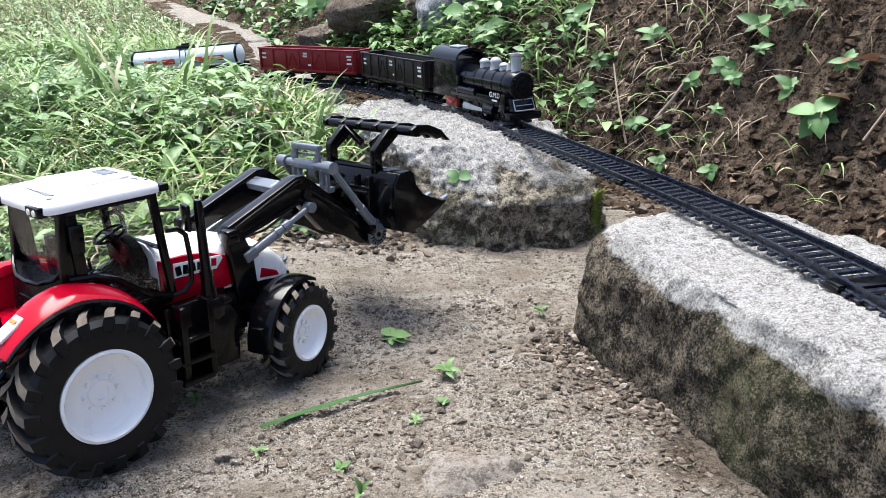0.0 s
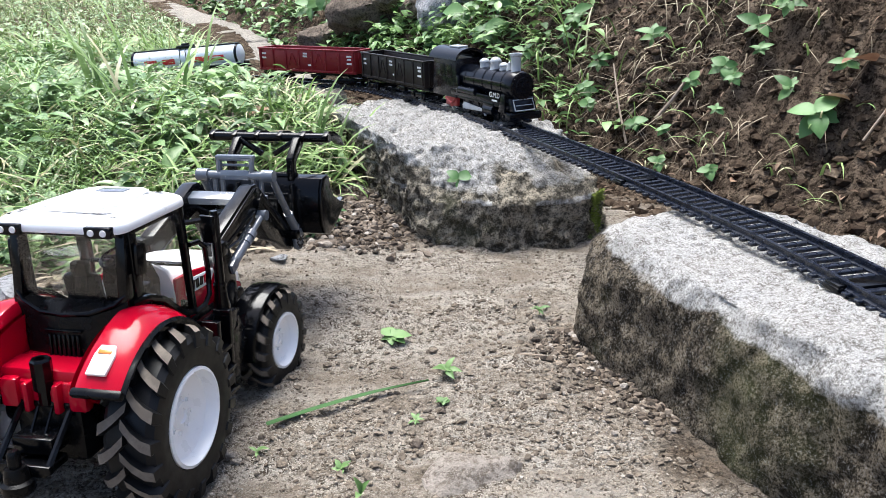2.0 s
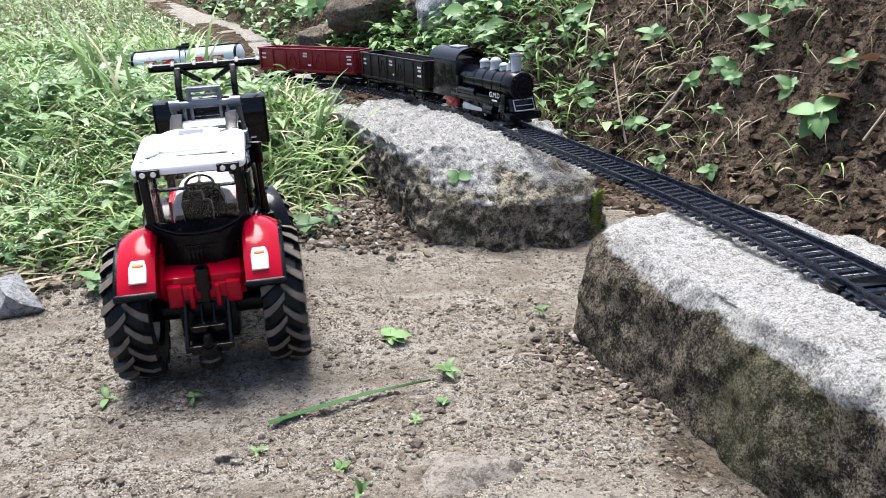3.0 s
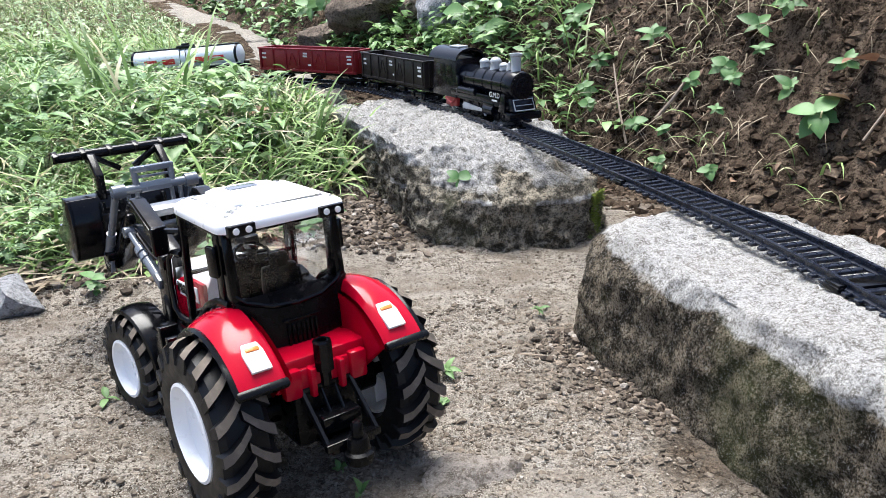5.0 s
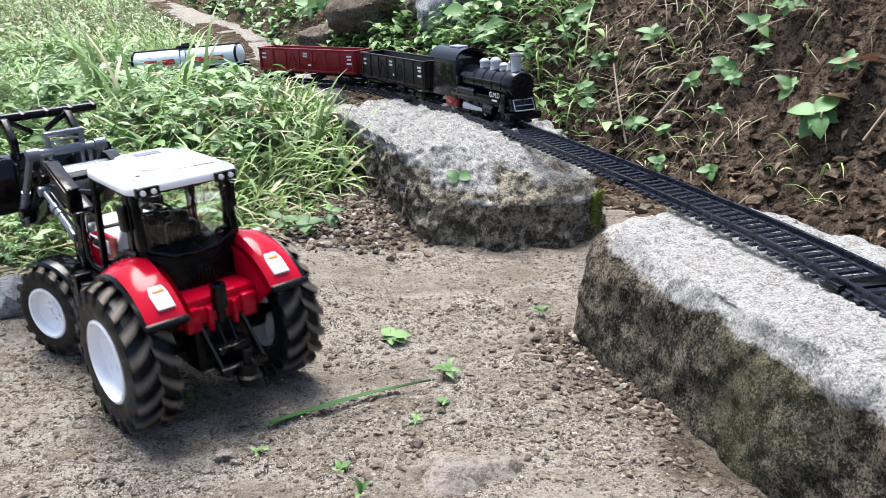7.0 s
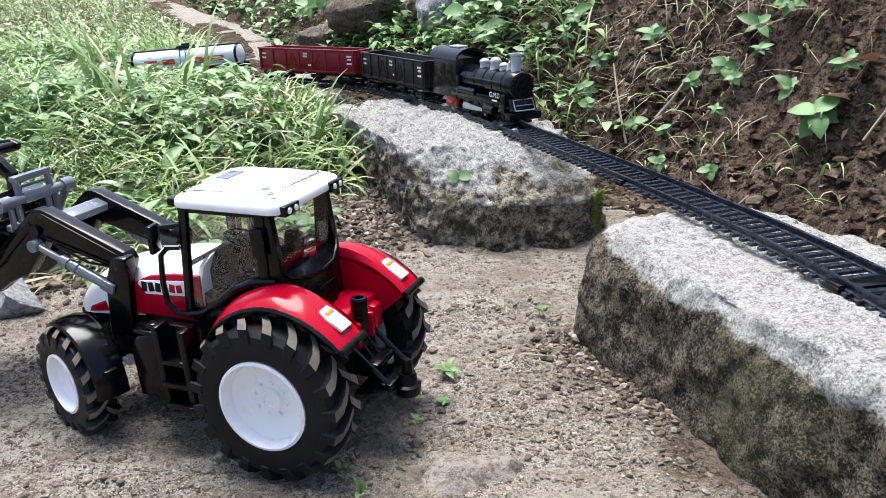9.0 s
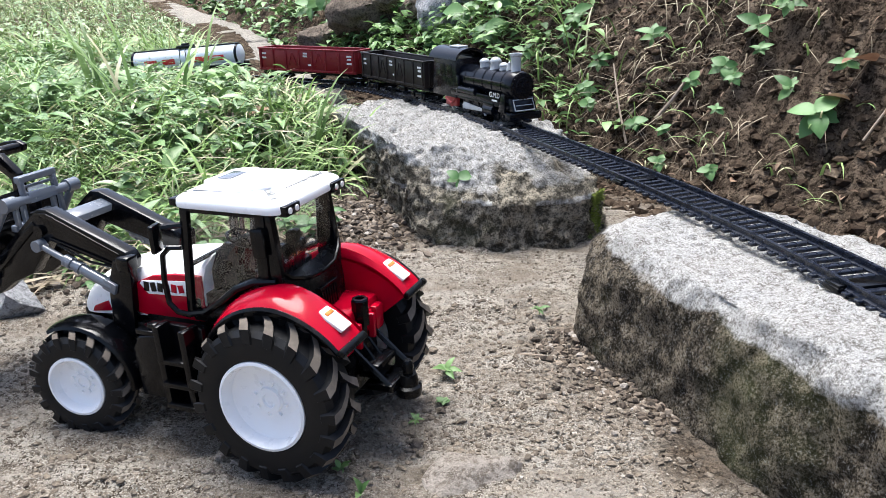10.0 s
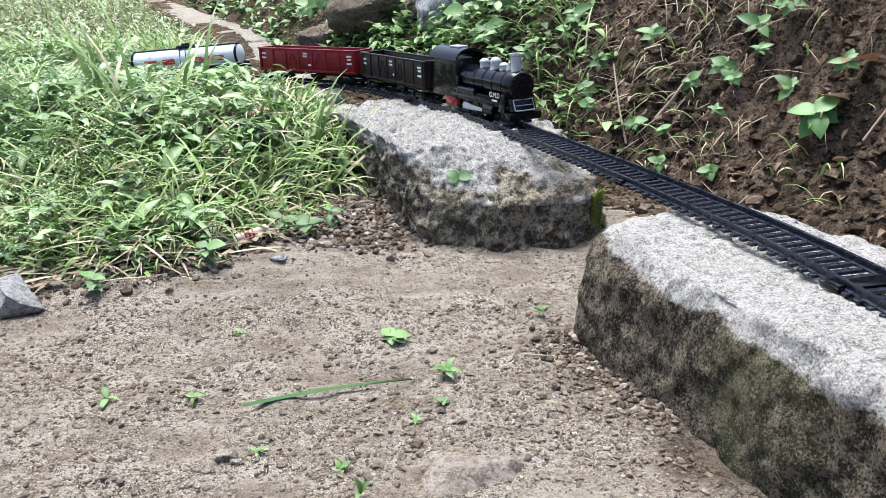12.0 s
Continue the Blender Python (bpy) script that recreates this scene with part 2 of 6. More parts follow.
def lathe(profile, n=40, axis="y", closed=False):
    """(radius, along) turned round an axis; closed joins last to first."""
    bm = bmesh.new()
    put = {"y": lambda r, a, k: (r * math.cos(k), a, r * math.sin(k)), "z": lambda r, a, k: (r * math.cos(k), r * math.sin(k), a),
           "x": lambda r, a, k: (a, r * math.cos(k), r * math.sin(k))}[axis]
    rings = []
    for r, a in profile:
        rings.append([bm.verts.new(put(r, a, k * math.tau / n)) for k in range(n)] if r > 1e-6 else [bm.verts.new(put(0, a, 0))])
    pairs = list(zip(rings, rings[1:]))
    if closed:
        pairs.append((rings[-1], rings[0]))
    for a, b in pairs:
        for k in range(n):
            q = [a[k % len(a)], a[(k + 1) % n % len(a)], b[(k + 1) % n % len(b)], b[k % len(b)]]
            q = list(dict.fromkeys(q))
            if len(q) > 2:
                bm.faces.new(q)
    bmesh.ops.recalc_face_normals(bm, faces=bm.faces)
    return bm


def loft(sections, cap=True):
    """Rings of equal length joined into a skin."""
    bm = bmesh.new()
    rings = [[bm.verts.new(p) for p in s] for s in sections]
    n = len(rings[0])
    for a, b in zip(rings, rings[1:]):
        for k in range(n):
            bm.faces.new((a[k], a[(k + 1) % n], b[(k + 1) % n], b[k]))
    if cap:
        bm.faces.new(rings[0][::-1])
        bm.faces.new(rings[-1])
    bmesh.ops.recalc_face_normals(bm, faces=bm.faces)
    return bm


def moved(bm, *args):
    bm.transform(pose(*args))
    return bm


def mirrored(bm):
    bm = bm.copy()
    bm.transform(Matrix.Diagonal((1, -1, 1, 1)))
    bmesh.ops.reverse_faces(bm, faces=bm.faces)
    return bm


def smoothstep(a, b, v):
    k = min(1, max(0, (v - a) / (b - a)))
    return k * k * (3 - 2 * k)


def along(line, v):
    """Piecewise linear: y of a line of (x, y) at v."""
    if v <= line[0][0]:
        return line[0][1]
    for (a, p), (b, q) in zip(line, line[1:]):
        if v <= b:
            return p + (q - p) * (v - a) / (b - a)
    return line[-1][1]


# ---- ground: one sheet of path, lawn bank, ditch and earth bank ----
EDGE = [(-9, 1.6), (-1.5, 0.72), (-0.36, 0.62), (-0.20, 0.655), (-0.155, 0.71), (-0.122, 0.82), (-0.10, 0.92), (-0.08, 1.02), (0.2, 9), (9, 20)]
KERB = [(0.36, 0.25), (0.86, 0.02), (1.1, -0.13), (1.45, -0.27), (2.37, -0.52), (5.2, -1.62), (9, -3.2), (30, -11)]
FOOT = [(-3, 2.0), (0.3, 0.56), (0.55, 0.42), (0.85, 0.27), (1.25, 0.06), (1.7, -0.10), (2.5, -0.44), (5.2, -1.5), (30, -11)]


def lawn_share(x, y):
    s = smoothstep(0.0, 0.34, y - along(EDGE, x))
    if y > 0.9:
        s *= smoothstep(-0.02, 0.03, along(KERB, y) - x)
    return s


def bank_depth(x, y):
    """How far behind the foot of the earth bank, square to it."""
    return (x - along(FOOT, y)) * 0.86


def height(x, y):
    n1 = noise.noise((x * 3, y * 3, 0.3))
    z = 0.006 * n1 + 0.003 * noise.noise((x * 11, y * 11, 4)) + 0.0012 * noise.fractal((x * 45, y * 45, 2), 0.8, 2.1, 4)
    z += 0.0045 * max(0, noise.noise((x * 26, y * 26, 8))) + 0.0035 * max(0, noise.noise((x * 55, y * 70, 3)) - 0.1) * smoothstep(-0.3, 0.3, noise.noise((x * 8, y * 8, 12)))
    z += 0.0030 * noise.fractal((x * 22 + 40 * y, y * 60, 5), 0.8, 2.0, 3) * smoothstep(0.9, 0.7, y)
    calm = smoothstep(0.75, 0.2, abs(x + 0.12)) * smoothstep(0.75, 0.6, y)
    z -= 0.007 * n1 * calm
    z += 0.012 * smoothstep(0.53, 0.66, y) * smoothstep(-0.03, -0.10, x)
    s = lawn_share(x, y)
    z = z * (1 - 0.4 * s) + s * (0.076 + 0.012 * noise.noise((x * 1.5, y * 1.5, 9)) * min(1, max(0, y - 1.3)))
    d = bank_depth(x, y)
    if d > 0:
        rise = 1.15 * d if d < 0.55 else 0.63 + 0.35 * (d - 0.55)
        lump = noise.fractal((x * 7, y * 7, 3), 0.9, 2.0, 5)
        ridge = abs(noise.noise((x * 16, y * 16, 6)))
        z += min(rise, 1.4) + smoothstep(0, 0.08, d) * (0.036 * lump - 0.042 * ridge + 0.017 * noise.fractal((x * 38, y * 38, 1), 0.7, 2.1, 4) - 0.010 * abs(noise.noise((x * 60, y * 60, 5))))
    ditch = smoothstep(0.75, 1.0, y) * smoothstep(0.0, 0.06, x - along(KERB, y)) * smoothstep(0.05, 0.0, d)
    return z - 0.02 * ditch


def soil_share(x, y):
    s = lawn_share(x, y)
    b = smoothstep(-0.14, 0.03, bank_depth(x, y))
    e = smoothstep(-0.05, 0.03, y - along(EDGE, x)) * 0.85
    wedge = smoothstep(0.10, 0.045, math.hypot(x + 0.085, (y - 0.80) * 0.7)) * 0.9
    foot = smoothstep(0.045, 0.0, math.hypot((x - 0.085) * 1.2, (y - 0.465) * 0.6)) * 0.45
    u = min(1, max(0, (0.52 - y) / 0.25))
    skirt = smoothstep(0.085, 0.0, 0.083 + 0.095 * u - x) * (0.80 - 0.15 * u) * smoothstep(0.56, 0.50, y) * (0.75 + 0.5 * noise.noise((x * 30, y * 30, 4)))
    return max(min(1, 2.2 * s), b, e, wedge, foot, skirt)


def axis_steps(lo, a, b, hi, fine, grow):
    out, v, st = [], a, fine
    while v < b:
        out.append(v)
        v += fine
    st = fine
    while v < hi:
        out.append(v)
        st *= grow
        v += st
    out.append(hi)
    v, st, pre = a, fine, []
    while v > lo:
        st *= grow
        v -= st
        pre.append(max(v, lo))
    return pre[::-1] + out


def ground():
    xs = axis_steps(-40, -0.50, 0.62, 40, 0.0042, 1.10)
    ys = axis_steps(-20, 0.28, 1.30, 60, 0.0042, 1.08)
    verts = [(x, y, height(x, y)) for y in ys for x in xs]
    w = len(xs)
    faces = [(j * w + i, j * w + i + 1, (j + 1) * w + i + 1, (j + 1) * w + i) for j in range(len(ys) - 1) for i in range(w - 1)]
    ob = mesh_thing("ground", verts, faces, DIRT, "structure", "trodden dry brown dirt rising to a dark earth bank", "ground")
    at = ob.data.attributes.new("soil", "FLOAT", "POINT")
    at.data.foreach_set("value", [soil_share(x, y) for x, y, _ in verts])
    return ob


ground()


# ---- stones ----
def boulder(points, step, rough, seed, ease=2, fine=0.0012):
    """A rock: the hull of a few corners, divided, its edges worn, its faces uneven."""
    bm = bmesh.new()
    for p in points:
        bm.verts.new(p)
    bmesh.ops.convex_hull(bm, input=bm.verts)
    bmesh.ops.delete(bm, geom=[v for v in bm.verts if not v.link_faces], context="VERTS")
    bmesh.ops.triangulate(bm, faces=bm.faces)
    for _ in range(9):
        long = [e for e in bm.edges if e.calc_length() > step]
        if not long:
            break
        bmesh.ops.subdivide_edges(bm, edges=long, cuts=1)
        bmesh.ops.triangulate(bm, faces=[f for f in bm.faces if len(f.verts) > 3])
    for _ in range(ease):
        bmesh.ops.smooth_vert(bm, verts=bm.verts, factor=0.5, use_axis_x=True, use_axis_y=True, use_axis_z=True)
    bm.normal_update()
    size = max((Vector(p) - Vector(points[0])).length for p in points)
    for v in bm.verts:
        c = v.co / size
        g = v.co * 45 + Vector((seed, 1, 0))
        k = rough * size * (noise.fractal(c * 4 + Vector((seed, 0, 0)), 0.9, 2, 4) + 0.5 * abs(noise.noise(c * 11 + Vector((0, seed, 0)))))
        k += fine * 1.6 * (noise.fractal(g, 0.8, 2, 3) - 0.9 * max(0.0, noise.noise(g * 0.7) - 0.15))
        k += fine * noise.fractal(v.co * 120 + Vector((seed, seed, 0)), 0.9, 2, 3)
        v.co += v.normal * k
    # a corner that stands out alone has long broken off
    for v in bm.verts:
        ring = [e.other_vert(v).co for e in v.link_edges]
        mean = sum(ring, Vector()) / len(ring)
        if (v.co - mean).length > 0.6 * step:
            v.co = mean
    return bm


def stone(name, points, mat, step, rough, seed, label, category="stone", ease=2, fine=0.0012, group="", ledge=None):
    ob = part(name, boulder(points, step, rough, seed, ease, fine), mat, scale=1, smooth=60)
    top = max(p[2] for p in points)
    # pale top over dark flanks: real wear and soil, with light painted in
    at = ob.data.attributes.new("worn_lit", "FLOAT", "POINT")
    # left flank of the ledged stone stays unpaled: its shade is in the colour
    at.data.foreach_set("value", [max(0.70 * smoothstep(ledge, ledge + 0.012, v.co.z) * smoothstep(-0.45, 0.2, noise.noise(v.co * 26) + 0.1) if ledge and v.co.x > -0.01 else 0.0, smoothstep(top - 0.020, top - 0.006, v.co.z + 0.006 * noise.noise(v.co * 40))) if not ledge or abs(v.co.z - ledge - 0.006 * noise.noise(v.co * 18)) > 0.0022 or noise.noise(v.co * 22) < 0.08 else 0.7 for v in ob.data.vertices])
    return tagged(ob, label, category, group)


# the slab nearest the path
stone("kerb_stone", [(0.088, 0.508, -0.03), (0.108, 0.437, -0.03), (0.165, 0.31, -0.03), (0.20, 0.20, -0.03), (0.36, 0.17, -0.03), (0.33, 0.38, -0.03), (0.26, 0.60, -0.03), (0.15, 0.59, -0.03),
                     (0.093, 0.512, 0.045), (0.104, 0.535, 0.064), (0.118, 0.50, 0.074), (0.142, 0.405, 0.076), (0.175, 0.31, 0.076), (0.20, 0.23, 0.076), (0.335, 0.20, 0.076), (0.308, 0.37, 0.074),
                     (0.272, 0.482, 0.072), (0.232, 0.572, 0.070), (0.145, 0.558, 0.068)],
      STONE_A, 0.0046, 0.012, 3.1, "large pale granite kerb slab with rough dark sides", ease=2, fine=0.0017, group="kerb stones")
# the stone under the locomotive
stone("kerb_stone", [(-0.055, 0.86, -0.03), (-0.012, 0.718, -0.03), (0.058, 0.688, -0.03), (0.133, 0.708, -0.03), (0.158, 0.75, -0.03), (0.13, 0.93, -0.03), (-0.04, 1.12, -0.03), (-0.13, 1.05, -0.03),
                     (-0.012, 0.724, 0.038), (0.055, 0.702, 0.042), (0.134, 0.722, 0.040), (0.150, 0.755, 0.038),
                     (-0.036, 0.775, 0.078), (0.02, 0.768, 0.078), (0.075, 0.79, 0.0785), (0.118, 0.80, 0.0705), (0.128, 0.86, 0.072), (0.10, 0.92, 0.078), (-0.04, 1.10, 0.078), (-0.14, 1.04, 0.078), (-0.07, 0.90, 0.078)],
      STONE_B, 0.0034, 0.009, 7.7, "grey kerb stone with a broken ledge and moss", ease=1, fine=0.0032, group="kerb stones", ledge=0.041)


def kerb_row():
    """The older kerb running away along the lawn."""
    y = 1.16
    k = 0
    while y < 6.5:
        ln = 0.42 + 0.1 * (k % 3)
        y2 = y + ln
        x1, x2 = along(KERB, y), along(KERB, y2)
        w = 0.085 if y < 2 else 0.11
        top = 0.078
        pts = [(x + o, yy, z) for x, yy in ((x1, y + 0.012), (x2, y2 - 0.012)) for o in (-w, 0.03) for z in (-0.04, top)]
        stone("kerb_stone", pts, OLD_KERB, 0.03, 0.010, 11 + k, "weathered pale kerb stone along the lawn edge", ease=1, group="kerb stones")
        y, k = y2, k + 1


kerb_row()


# ---- the toy tractor; x forward, y left, z up from the ground, in millimetres ----
REAR_R, FRONT_R, FRONT_X = 43.0, 31.5, 0.1322
TRACTOR = thing("toy_tractor", "red, white and black toy farm tractor with a black front loader", "toy tractor")


def tyre(r, rim, w, lugs, lug_h, lug_w):
    """A farm tyre: rounded carcass and two rows of slanting lugs; the lugs' tops carry dust."""
    rb = r - lug_h
    h = w / 2
    prof = [(rim, -h * 0.72), (rim + 1.5, -h * 0.92), ((rim + rb) / 2, -h), (rb - 2.5, -h * 0.93), (rb, -h * 0.7), (rb + 0.3, 0), (rb, h * 0.7), (rb - 2.5, h * 0.93), ((rim + rb) / 2, h), (rim + 1.5, h * 0.92), (rim, h * 0.72)]
    body = lathe(prof, 56, closed=True)
    out = bmesh.new()
    for side in (1, -1):
        for i in range(lugs):
            a0 = (i + (0.5 if side < 0 else 0)) * math.tau / lugs
            rows = []
            # from the middle of the tread to the shoulder, slanting back
            for k, (u, da, rt, half) in enumerate(((-0.06, 0.0, r, 0.85), (0.32, 0.30, r, 0.9), (0.68, 0.50, r - 0.3, 1.0), (0.97, 0.62, r - 2.2, 1.1), (1.03, 0.66, rb - 5.5, 1.0))):
                y = side * h * u
                a = a0 + da * (math.tau / lugs) * 1.25
                hw = lug_w / 2 * half / r
                lo = rb - 1.5 if k < 4 else rb - 6.5
                row = []
                for rr, s in ((lo, -1.15), (rt, -0.85), (rt, 0.85), (lo, 1.15)):
                    aa = a + s * hw
                    yy = y if rr > lo else side * h * min(u, 0.93)
                    row.append(out.verts.new((rr * math.cos(aa), yy, rr * math.sin(aa))))
                rows.append(row)
            for p, q in zip(rows, rows[1:]):
                for k in range(3):
                    f = out.faces.new((p[k], p[k + 1], q[k + 1], q[k]))
                    f.material_index = 1 if k == 1 and p is not rows[3] else 0
            out.faces.new(rows[0])
            out.faces.new(rows[-1][::-1])
    bmesh.ops.recalc_face_normals(out, faces=out.faces)
    return merge(body, out)


def rim_dish(rim, w, side):
    """A moulded dish: lip, sloping well, flat centre with a hub ring and bolt heads."""
    h = w / 2
    prof = [(rim + 0.8, h * 0.72), (rim + 0.9, h * 0.95), (rim - 0.6, h * 0.99), (rim - 1.4, h * 0.9), (rim - 2.6, h * 0.5), (rim * 0.62, h * 0.30), (rim * 0.45, h * 0.26), (rim * 0.30, h * 0.28), (rim * 0.28, h * 0.42), (rim * 0.16, h * 0.42), (rim * 0.15, h * 0.32), (0, h * 0.32)]
    dish = lathe(prof, 48)
    back = lathe([(rim + 0.8, h * 0.72), (rim - 0.5, -h * 0.7), (rim - 2.2, -h * 0.7), (rim - 3.0, h * 0.2), (rim * 0.3, h * 0.1), (0, h * 0.1)], 48)
    bolts = [moved(lathe([(0, h * 0.40), (1.1, h * 0.40), (1.2, h * 0.2)], 6), rim * 0.38 * math.cos(k), 0, rim * 0.38 * math.sin(k)) for k in (i * math.tau / 8 for i in range(8))]
    spokes = [box((rim * 0.52 * math.cos(k), -h * 0.15, rim * 0.52 * math.sin(k)), (rim * 0.55, h * 0.5, 1.2), 0.2, (0, -math.degrees(k), 0)) for k in (i * math.tau / 5 for i in range(5))]
    bm = merge(dish, back, *bolts, *spokes)
    return bm if side > 0 else mirrored(bm)


def wheel(name, r, rim, w, lugs, lug_h, lug_w, side, at):
    ob = part(name, lathe([(0, -side * w * 0.45), (4, -side * w * 0.45), (4, -side * w * 0.02), (0, -side * w * 0.02)], 16), BLACK_MATT, TRACTOR, at=at, label="white dished wheel with a chunky dusty tyre")
    part("tyre", tyre(r, rim, w, lugs, lug_h, lug_w), [RUBBER, RUBBER_DUST], ob, "black rubber farm tyre with dusty lugs", smooth=30)
    part("rim", rim_dish(rim, w, side), WHITE, ob, "white plastic dished rim")
    return ob


REAR = {s: wheel("rear_wheel", REAR_R, 23.0, 26, 19, 3.8, 5.8, s, pose(0.0038, s * 0.045, 0.0430)) for s in (1, -1)}
FRONT = {s: wheel("front_wheel", FRONT_R, 16.6, 19.5, 17, 3.0, 4.7, s, pose(FRONT_X, s * 0.0415, 0.0293)) for s in (1, -1)}


def chassis():
    part("chassis", [box((60, 0, 42), (150, 26, 24), 2), box((0, 0, 45), (46, 34, 30), 3), box((126, 0, 47), (40, 22, 26), 3), box((60, 0, 62), (76, 46, 12), 2),
                     box((104, 0, 56), (16, 50, 10), 1), box((20, 0, 60), (60, 52, 14), 2)], BLACK_MATT, TRACTOR)
    part("front_axle", [box((132.2, 0, 30), (12, 58, 9), 1.5), box((132.2, 0, 38), (10, 16, 14), 1)], BLACK_MATT, TRACTOR)
    part("rear_axle", lathe([(0, -36), (7, -36), (7, 36), (0, 36)], 16), BLACK_MATT, TRACTOR).location = (0, 0, 0.043)
    for s in (1, -1):
        part("tie_rod", [box((124, s * 25, 33), (18, 3.2, 3), 0.4, (0, 0, -s * 14)), box((116, s * 21, 34), (5, 6, 4.5), 0.5)], WHITE, TRACTOR, "white plastic steering rod")


def arc_profile(cx, cz, r, a0, a1, n):
    return [(cx + r * math.cos(radians(a0 + (a1 - a0) * i / n)), cz + r * math.sin(radians(a0 + (a1 - a0) * i / n))) for i in range(n + 1)]


def rear_fender(s):
    """Rounded red mudguard round the tyre, with a black rim, a white lens and an orange one."""
    cz = 43
    secs, trim, wall_o, wall_i = [], [], [], []
    n = 22
    for i in range(n + 1):
        a = radians(22 + (140 - 22) * i / n)
        k = i / n
        tail = smoothstep(0.72, 1.0, k)
        g = along([(0, 0.7), (0.3, 1.05), (0.58, 1.2), (0.85, 0.55), (1.0, 0.35)], k)
        ca, sa = math.cos(a), math.sin(a)

        def at(r, y):
            rr = 45 + (r - 45) * g if r > 45 else r
            y = 25 + (y - 25) * 0.74 if y > 25 else y
            return (rr * ca - tail * 1.0, s * y, cz + rr * sa)

        inner = 25 if k > 0.25 else 30
        secs.append([at(45.6, 54.0), at(47.0, 54.3), at(48.6, 51.5), at(50.4, 46), at(51.8, 40), at(52.3, 33), at(51.6, 28), at(48.5, inner), at(45.5, inner), at(46.6, 30), at(47.6, 40), at(47.2, 48)])
        trim.append([at(44.2, 52.6), at(44.4, 56.4), at(46.6, 57.0), at(47.8, 55.2), at(47.2, 53.0)])
        wall_o.append(at(47.5, inner))
        wall_i.append(at(22 if k > 0.3 else 36, inner))
    fender = part("fender", [loft(secs)], RED, TRACTOR, "glossy red mudguard")
    wall = bmesh.new()
    for y0 in (0, 2.5 * s):
        o = [wall.verts.new((p[0], p[1] - y0, p[2])) for p in wall_o]
        q = [wall.verts.new((p[0], p[1] - y0, p[2])) for p in wall_i]
        for i in range(n):
            wall.faces.new((o[i], o[i + 1], q[i + 1], q[i]))
    part("inner_wall", wall, RED, fender)
    part("trim", loft(trim), BLACK_MATT, fender, "matt black mudguard edge")
    # tail bumper strip, lens and indicator on the rear slope
    a = radians(123.5)
    c = Vector((49.3 * math.cos(a) - 0.6, s * 34.0, cz + 49.6 * math.sin(a)))
    m = Matrix.Translation(c) @ Matrix.Rotation(-a + math.pi / 2, 4, "Y")
    lens = prism([(-8.5, -5.5), (-8.5, 6), (3, 6.4), (8.5, 4.6), (8.5, -4.2), (3, -5.6)], -0.9, 0.9, 0.5, "z")
    if s < 0:
        lens = mirrored(lens)
    lens.transform(m @ Matrix.Translation((0, 0, -0.9)) @ Matrix.Diagonal((0.88, 0.82, 1, 1)))
    part("tail_light", lens, LENS, fender, "white tail light lens")
    amber = box((0, 0, 0), (2.1, 6.4, 1.0), 0.3)
    amber.transform(m @ Matrix.Translation((3.8, s * 0.2, 0.05)))
    part("indicator", amber, ORANGE, fender, "small orange indicator lens")
    a = radians(140.5)
    end = Vector((46.8 * math.cos(a) - 1.2, s * 36.5, cz + 46.8 * math.sin(a)))
    part("bumper_strip", box(end, (4.2, 24, 4.2), 1.4, (0, 50, 0)), BLACK_MATT, fender)


def hood():
    """White bonnet with red flanks and a plain maker's plate."""
    secs = []
    for x, w, top, low in ((58, 21.5, 99.5, 64), (75, 21.5, 98, 64), (95, 21, 95, 64), (112, 20, 91, 62), (128, 18.5, 86, 60), (140, 16.5, 78.5, 58), (148, 14.5, 70.5, 57), (152.5, 12, 63, 57)):
        h = top - low
        secs.append([(x, -w, low), (x, -w, low + h * 0.45), (x, -w * 0.96, low + h * 0.68), (x, -w * 0.80, low + h * 0.88), (x, -w * 0.45, low + h * 0.985), (x, 0, top),
                     (x, w * 0.45, low + h * 0.985), (x, w * 0.80, low + h * 0.88), (x, w * 0.96, low + h * 0.68), (x, w, low + h * 0.45), (x, w, low)])
    bonnet = part("bonnet", loft(secs), WHITE, TRACTOR, "white plastic bonnet")
    part("grille", [box((150.5, 0, 56), (6, 26, 5), 1), box((146, 0, 52), (14, 30, 6), 1.5)], BLACK_MATT, bonnet)
    for s in (1, -1):
        flank = prism([(58, 65), (58, 91.5), (75, 91), (90, 88.5), (103, 83), (112, 75), (106, 66), (98, 65)], s * 20.6, s * 23.0, 0.8)
        part("side_panel", flank, RED, bonnet, "glossy red bonnet flank")
        part("side_tip", prism([(126, 62), (128, 68), (139, 63.5), (141, 60)], s * 15.8, s * 19.0, 0.4), RED, bonnet)
        # a maker's plate as plain bars
        part("plate", prism([(66, 79.5), (66.5, 88), (97, 85.5), (98.5, 83.5), (93.5, 78)], s * 22.8, s * 23.5, 0.2), WHITE, bonnet, "white name plate with plain black and red bars")
        for k in range(6):
            x = (69 + k * 4.6) if s < 0 else (94 - k * 4.6)
            part("plate_bar", box((x, s * 23.6, 83.2 - abs(x - 69) * 0.035), (3.4, 0.5, 5.4 - 0.2 * k), 0.1, (0, 8 if k % 2 else -6, 0)), BLACK if k < 4 else RED, bonnet)


